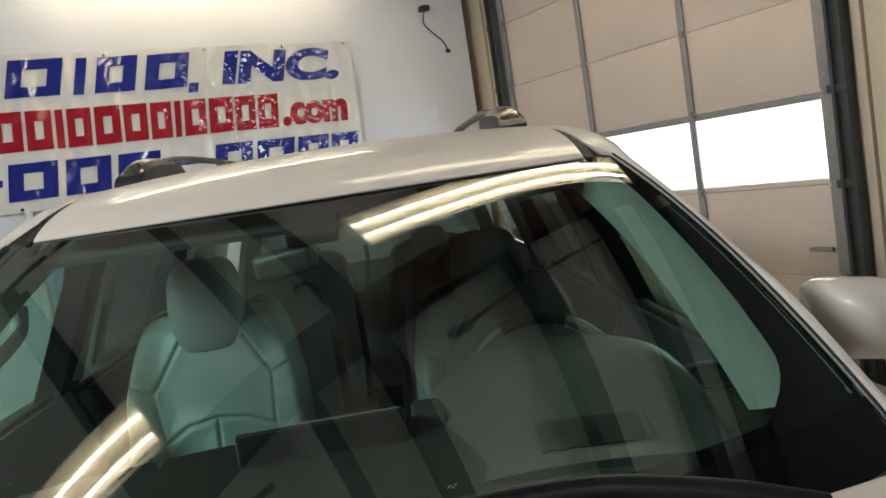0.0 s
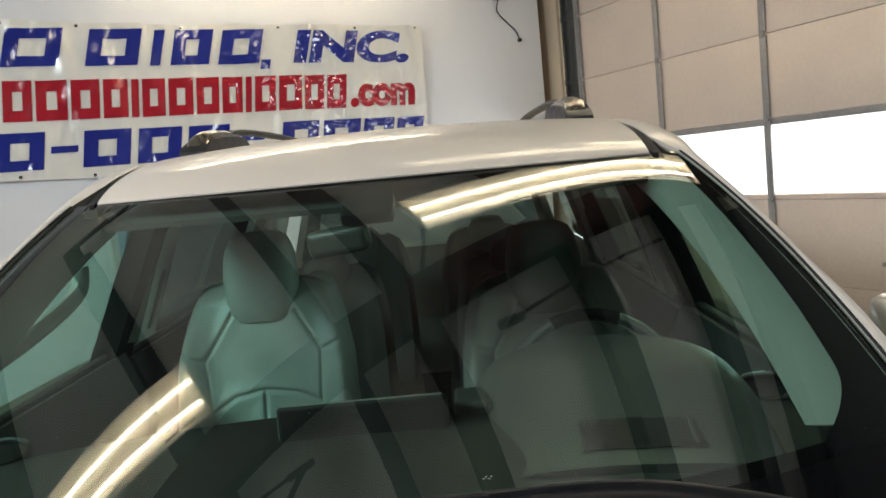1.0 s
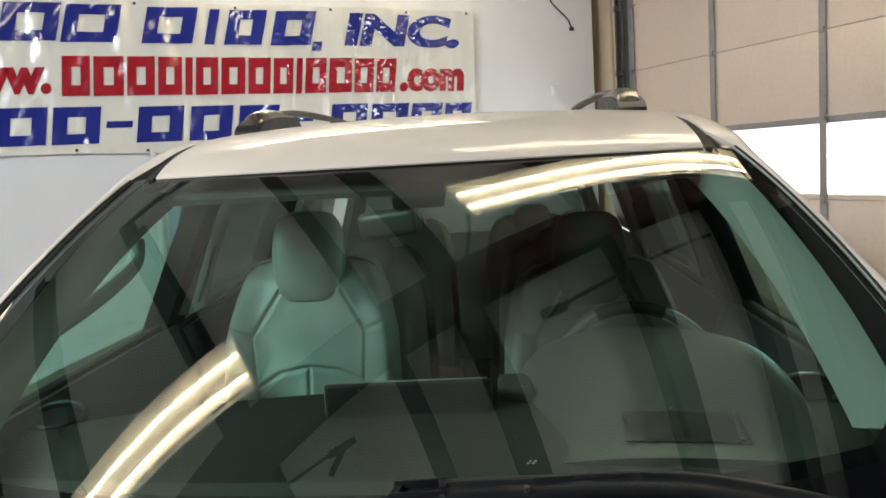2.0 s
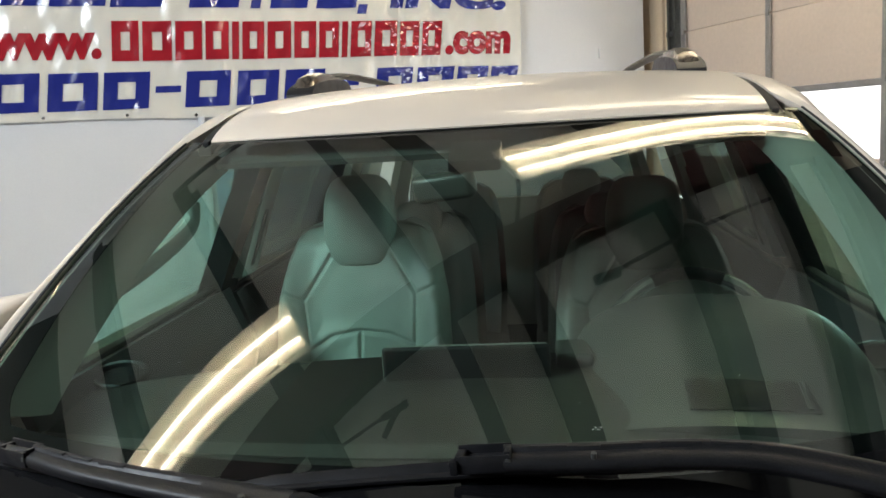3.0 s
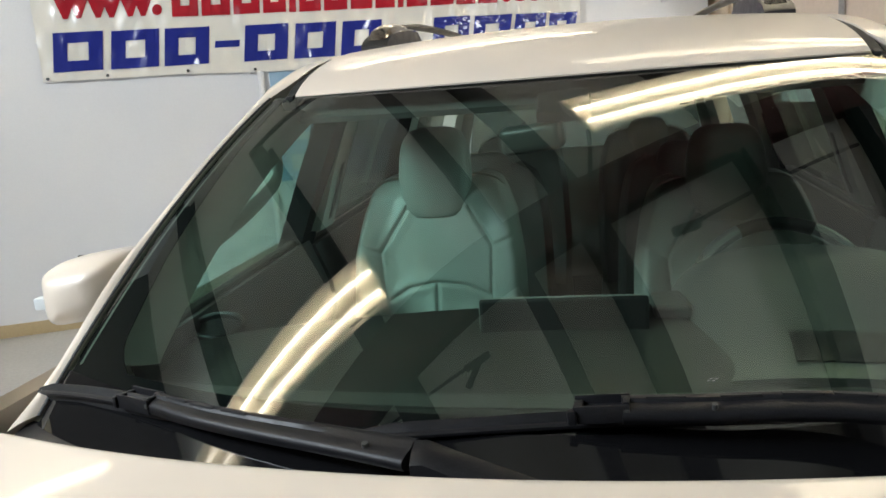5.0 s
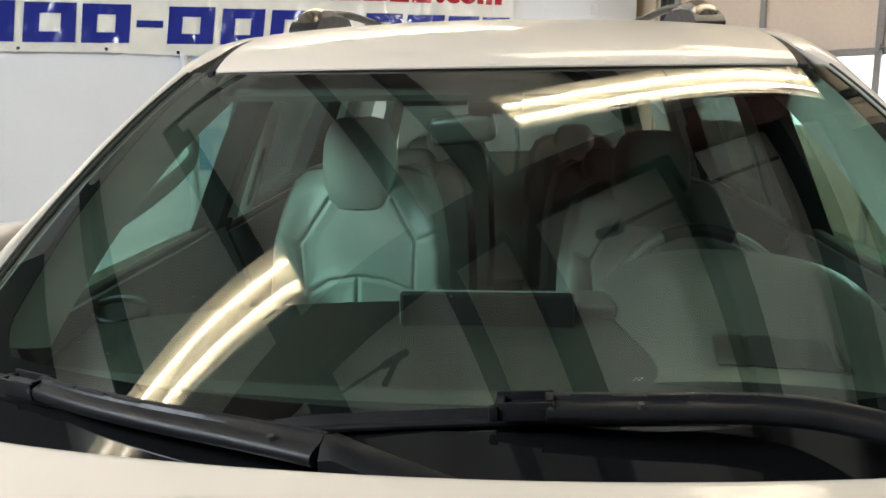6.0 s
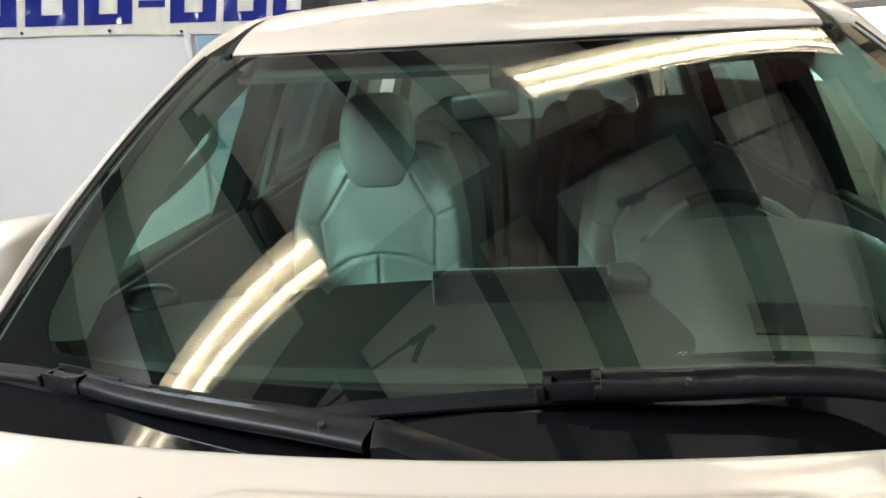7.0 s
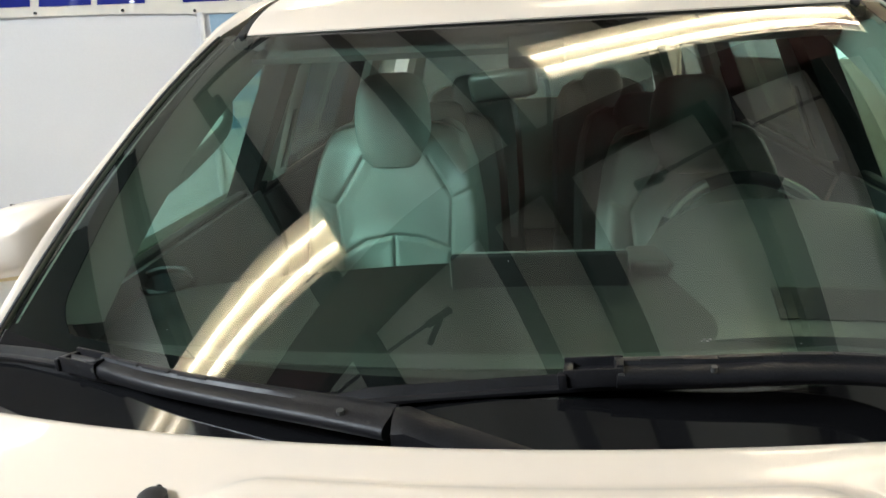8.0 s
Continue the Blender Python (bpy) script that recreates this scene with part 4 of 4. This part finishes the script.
bin_ = part("gauge_hood", slab(binnacle, lin(0.0, 1.0, 41), lin(0, 1, 22), -0.016), M_DASHLIGHT, car, "pale grey arched hood over the gauges")
# the lip is coloured paler than the hood to stand for its highlight
part("hood_lip", tube([Vector(binnacle(a, 1.0)) + Vector((0, 0.006, 0.003)) for a in lin(0.02, 0.98, 40)], 0.008, 0.010, n=8), M_TRIM, bin_, "rounded hood lip, pale in place of a highlight")
part("hood_skirt", slab(lambda a, t: Vector(binnacle(a, 0.02)) + Vector((0, -0.10 * t, -0.03 * t)), lin(0.0, 1.0, 25), lin(0, 1, 4), -0.01), M_DASHLIGHT, bin_)
# the vent's shaded recess is a flat dark sheet on the hood
part("vent_panel", slab(lambda a, t: under(binnacle, -0.0175)(0.40 + 0.215 * a + 0.012 * t * (1 - 2 * a), 0.12 + 0.20 * t), lin(0, 1, 14), lin(0, 1, 5), -0.002), M_BLACK, bin_, "flat dark panel for the shaded vent in the dash")
part("vent_divider", slab(lambda a, t: under(binnacle, -0.0205)(0.585 + 0.010 * a, 0.13 + 0.18 * t), lin(0, 1, 3), lin(0, 1, 5), -0.002), M_DASHLIGHT, bin_)

# steering wheel
M_INSERT2 = mat("wheel_leather", (0.010, 0.010, 0.0095), 0.4, vary=0.15, scale=40, bump=0.1, bscale=500)
# rim inserts, coloured bright to stand for the highlights on the dark rim
M_INSERT = mat("insert_glint_metal", (0.72, 0.74, 0.72), 0.25, metal=0.9, vary=0.1, coat=1.0, spec=0.8)
wheel = sub("steering_wheel")
tagged(wheel, "dark leather steering wheel with polished side inserts")
wm = pose(0.434, 0.075, 1.119, 66, 0, 0)
ring = [wm @ Vector((0.188 * math.cos(a), 0.188 * math.sin(a), 0)) for a in lin(0, 2 * math.pi, 49)]
part("rim", tube(ring, 0.0155, 0.0175, n=12, up=wm.to_3x3() @ Vector((0, 0, 1))), M_INSERT2, wheel)
# inserts sit where the rim's highlights fall
for a0, a1 in ((0.55, 1.15), (math.pi - 1.15, math.pi - 0.55)):
    part("glint_insert", tube([wm @ Vector((0.188 * math.cos(a), 0.188 * math.sin(a), 0)) for a in lin(a0, a1, 10)], 0.0165, 0.0185, n=10, up=wm.to_3x3() @ Vector((0, 0, 1))), M_INSERT, wheel, "polished insert, made pale to stand for rim highlights")
part("hub", box(-0.075, 0.075, -0.065, 0.055, -0.03, 0.02, 0.02, m=wm), M_DASH, wheel)
for a in (0.0, math.pi, -math.pi / 2):
    part("spoke", box(0.06, 0.185, -0.014, 0.014, -0.012, 0.006, 0.004, m=wm @ pose(0, 0, 0, 0, 0, math.degrees(a))), M_DASH, wheel)
part("steering_column", tube([(0.408, 0.06, 1.14), (0.408, -0.28, 1.0)], 0.045), M_DASH, car)

# dash end vents
for sx in (-1, 1):
    v = sub("dash_vent")
    vm = pose(sx * 0.665, -0.30, 1.222, 24, 0, sx * 16)
    oval = [vm @ Vector((0.058 * math.cos(a), 0.034 * math.sin(a), 0)) for a in lin(0, 2 * math.pi, 29)]
    # twin bezels coloured by how light falls: one chrome, one dark
    part("bezel", tube(oval, 0.006, 0.008, n=8, up=vm.to_3x3() @ Vector((0, 0, 1))), M_CHROME if sx > 0 else M_DASH, v, "oval vent bezel, chrome on the lit side and dark on the other")
    cup = bmesh.new()
    cup.faces.new([cup.verts.new(vm @ Vector((0.054 * math.cos(a), 0.030 * math.sin(a), -0.004))) for a in lin(0, 2 * math.pi, 25)[:-1]])
    part("vent_core", cup, M_BLACK, v)

# inner pillar trims, with the passenger's grab handle
for sx in (-1, 1):
    def f(a, s, sx=sx):
        p = screen(half(s) - 0.012, s)
        q = p + Vector(((-0.068 - 0.055 * (1 - s)) if sx > 0 else (-0.055 - 0.03 * (1 - s)), 0.095 - 0.022 * math.sin(math.pi * s), -0.03 + 0.006 * math.sin(math.pi * s)))
        m = p * (1 - a) + q * a + Vector((-0.018, -0.01, 0.0)) * math.sin(a * math.pi)
        return (sx * m.x, m.y, m.z - 0.012)
    part("pillar_trim", slab(f, lin(0, 1, 8), lin(0.14, 0.98, 22), 0.008 * sx), M_TRIM, car, "pale grey inner pillar trim")
    # visor folded up
    part("sun_visor", box(-0.20, 0.20, -0.06, 0.06, -0.010, 0.010, 0.009, m=pose(sx * 0.34, 0.055, 1.612, 22)), M_HEADLINER, car, "folded grey sun visor")
g = sub("grab_handle")
tagged(g, "grey grab handle on the passenger pillar")
part("grip", tube(smoothed([(-0.728, -0.26, 1.352), (-0.712, -0.17, 1.372), (-0.702, -0.07, 1.394), (-0.696, 0.05, 1.424), (-0.692, 0.125, 1.455), (-0.690, 0.135, 1.505)], 20), 0.017, 0.020, n=10), M_TRIM, g)

# interior mirror
rv = sub("interior_mirror")
tagged(rv, "interior mirror hanging from the glass")
part("shell", box(-0.062, 0.062, -0.022, 0.014, -0.027, 0.027, 0.016, m=pose(-0.06, -0.13, 1.530, 8, -6, -14), seg=3), M_DASHLIGHT, rv)
part("stem", tube([(-0.02, -0.12, 1.55), (0.0, -0.15, 1.585)], 0.012), M_DASH, rv)
part("sensor_box", box(-0.05, 0.05, -0.05, 0.04, -0.016, 0.010, 0.008, m=pose(0.0, -0.125, 1.590, 24)), M_DASH, rv)

# door trims
for sx in (-1, 1):
    for y0, y1 in ((-0.50, 0.38), (0.42, 1.5)):
        bm = slab(lambda a, b, y0=y0, y1=y1: (sx * (0.745 - 0.045 * step(0.0, 0.25, 1 - b) - 0.02 * math.sin(b * 9)), y0 + (y1 - y0) * a, 0.55 + (0.68 + 0.02 * a) * b), lin(0, 1, 12), lin(0, 1, 14), 0.02 * sx)
        d = part("door_lining", bm, M_DOORTRIM, car, "dark door lining")
        part("sill_cap", tube([(sx * 0.752, y0, 1.230), (sx * 0.752, (y0 + y1) / 2, 1.242), (sx * 0.752, y1, 1.255)], 0.016, 0.010, n=8), M_DASH, d)
        part("armrest", box(-0.03, 0.03, -0.25, 0.25, -0.03, 0.03, 0.015, m=pose(sx * 0.70, (y0 + y1) / 2, 0.98)), M_DASHLIGHT, d)
    part("roof_side_lining", tube([(sx * 0.63, y, roof_z(0.57, y) - 0.09) for y in ys(0.1, 2.9, 20)], 0.03, 0.03, n=8), M_TRIM, car)


# seats: a sculpted back with stitched grooves
# stitched seams, across and up from the seat's middle
SEAMS2 = [((-0.08, 1.30), (-0.16, 1.18)), ((-0.16, 1.18), (-0.145, 1.03)), ((-0.145, 1.03), (-0.13, 0.85)), ((0.093, 1.295), (0.157, 1.19)), ((0.157, 1.19), (0.15, 1.03)),
          ((0.15, 1.03), (0.13, 0.85)), ((-0.145, 1.042), (-0.08, 1.082)), ((-0.08, 1.082), (0.0, 1.096)), ((0.0, 1.096), (0.08, 1.085)), ((0.08, 1.085), (0.148, 1.055)),
          ((0.0, 1.096), (0.0, 0.90)), ((-0.24, 1.225), (-0.16, 1.18)), ((0.24, 1.23), (0.157, 1.19))]


def seg_dist(px, pz, s):
    (ax, az), (bx, bz) = s
    dx, dz = bx - ax, bz - az
    t = min(max(((px - ax) * dx + (pz - az) * dz) / (dx * dx + dz * dz), 0), 1)
    return math.hypot(px - ax - t * dx, pz - az - t * dz)


def seat(cx, y, dz, fine):
    st = sub("front_seat" if fine else "rear_seat")
    tagged(st, "light grey leather front seat with stitched seams" if fine else "rear seat in leather darkened for the cabin's shade")
    nz, nx = (170, 120) if fine else (24, 20)
    W = [(0.62, 0.24), (0.85, 0.255), (1.0, 0.25), (1.17, 0.243), (1.28, 0.222), (1.34, 0.198), (1.365, 0.178), (1.378, 0.15), (1.382, 0.13)]

    def f(a, b, back=False):
        z = 0.62 + 0.762 * b
        w = float(np.interp(z, [p[0] for p in W], [p[1] for p in W]))
        x = a * w
        lean = 0.22 * (z - 1.3)
        if back:
            return Vector((cx + x * 0.97, y + lean + 0.115 - 0.03 * abs(a) ** 4 - 0.06 * step(1.28, 1.382, z) ** 2, z + dz))
        bol = 0.050 * step(0.56, 0.88, abs(a)) * step(1.36, 1.15, z)
        puff = 0.014 * math.cos(a * 1.4)
        edge = 0.075 * step(0.86, 1.0, abs(a)) ** 2
        topr = 0.055 * step(1.31, 1.382, z) ** 2
        gv = 0.0
        if fine:
            g = min(seg_dist(x, z, s) for s in SEAMS2)
            gv = 0.009 * math.exp(-(g / 0.0055) ** 2) - 0.006 * math.exp(-(g / 0.028) ** 2)
        return Vector((cx + x, y + lean - bol - puff + edge + topr + gv, z + dz))

    bm = bmesh.new()
    A, B = lin(-1, 1, nx), lin(0, 1, nz)
    fr = [[bm.verts.new(f(a, b)) for b in B] for a in A]
    bk = [[bm.verts.new(f(a, b, True)) for b in B] for a in A]
    for g, flip in ((fr, False), (bk, True)):
        for i in range(nx - 1):
            for j in range(nz - 1):
                q = (g[i][j], g[i + 1][j], g[i + 1][j + 1], g[i][j + 1])
                bm.faces.new(tuple(reversed(q)) if flip else q)
    for i in range(nx - 1):
        for j in (0, nz - 1):
            bm.faces.new((fr[i][j], fr[i + 1][j], bk[i + 1][j], bk[i][j]))
    for j in range(nz - 1):
        for i in (0, nx - 1):
            bm.faces.new((fr[i][j], fr[i][j + 1], bk[i][j + 1], bk[i][j]))
    part("backrest", bm, M_LEATHER if fine else M_SHADEDLEATHER, st, "stitched leather backrest" if fine else "")
    part("cushion", box(cx - 0.25, cx + 0.25, y - 0.55, y + 0.02, 0.50 + dz, 0.66 + dz, 0.05, seg=3), M_LEATHER if fine else M_SHADEDLEATHER, st)
    low = 0.0 if fine else 0.085
    secs = []
    for z, k, t in ((1.268, 0.55, 0.6), (1.274, 0.74, 0.8), (1.290, 0.87, 0.93), (1.33, 0.96, 1.0), (1.39, 1.0, 1.0), (1.44, 0.965, 1.0), (1.475, 0.88, 0.94), (1.498, 0.76, 0.80), (1.511, 0.58, 0.55), (1.516, 0.36, 0.3)):
        sec = []
        for j in range(28):
            a = 2 * math.pi * j / 28
            ca, sa = math.cos(a), math.sin(a)
            sec.append((cx + 0.103 * k * math.copysign(abs(ca) ** 0.7, ca), y + 0.02 + 0.12 * (z - 1.3) + 0.055 * t * math.copysign(abs(sa) ** 0.75, sa), z + dz - low))
        secs.append(sec)
    part("headrest", loft(secs), M_LEATHER2 if fine else M_SHADEDLEATHER, st, "rounded grey headrest")
    for px in (-0.05, 0.05):
        part("headrest_post", tube([(cx + px, y + 0.03, 1.22 + dz), (cx + px, y + 0.035, 1.30 + dz)], 0.006, n=8, up=(1, 0, 0)), M_CHROME, st)
    return st


seat(-0.385, 0.51, 0.012, True)
seat(0.392, 0.51, -0.03, True)
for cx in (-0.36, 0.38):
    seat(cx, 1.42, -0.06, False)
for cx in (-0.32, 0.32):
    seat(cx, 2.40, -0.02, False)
part("tailgate_lining", box(-0.70, 0.70, 2.93, 3.0, 1.495, 1.70, 0.01), M_TRIM, car, "grey lining over the rear window")
part("tailgate_lining", box(-0.72, 0.72, 3.14, 3.2, 0.38, 1.225, 0.01), M_TRIM, car)
for sx in (-1, 1):
    part("pillar_lining", loft([[(sx * x, y0, z), (sx * x, y1, z), (sx * (x + 0.03), y1, z), (sx * (x + 0.03), y0, z)] for x, y0, y1, z in ((0.690, 0.40, 0.52, 1.276), (0.662, 0.50, 0.62, 1.44), (0.632, 0.58, 0.70, 1.575), (0.60, 0.62, 0.75, 1.66))]), M_TRIM, car, "pale grey lining of the door pillar")
    part("belt_strap", loft([[(sx * (x - 0.006), y0, z), (sx * (x - 0.006), y0 + 0.022, z), (sx * (x - 0.004), y0 + 0.022, z), (sx * (x - 0.004), y0, z)] for x, y0, z in ((0.686, 0.455, 1.30), (0.678, 0.485, 1.34), (0.668, 0.52, 1.40), (0.660, 0.545, 1.445))]), M_DOORTRIM, car, "dark seat belt hanging on the pillar")
    part("quarter_lining", loft([[(sx * x, y0, z), (sx * x, y1, z), (sx * (x + 0.03), y1, z), (sx * (x + 0.03), y0, z)] for x, y0, y1, z in ((0.70, 1.43, 1.56, 1.05), (0.69, 1.45, 1.60, 1.27), (0.645, 1.50, 1.68, 1.45), (0.59, 1.56, 1.78, 1.64))]), M_TRIM, car)
    part("rear_pillar_lining", loft([[(sx * x, y0, z), (sx * x, y1, z), (sx * (x + 0.04), y1, z), (sx * (x + 0.04), y0, z)] for x, y0, y1, z in ((0.68, 2.60, 3.12, 1.05), (0.67, 2.62, 3.12, 1.27), (0.62, 2.62, 3.05, 1.45), (0.56, 2.60, 2.98, 1.64))]), M_TRIM, car)
part("centre_console", box(-0.10, 0.14, -0.3, 0.75, 0.45, 0.86, 0.04, seg=3), M_DASH, car)
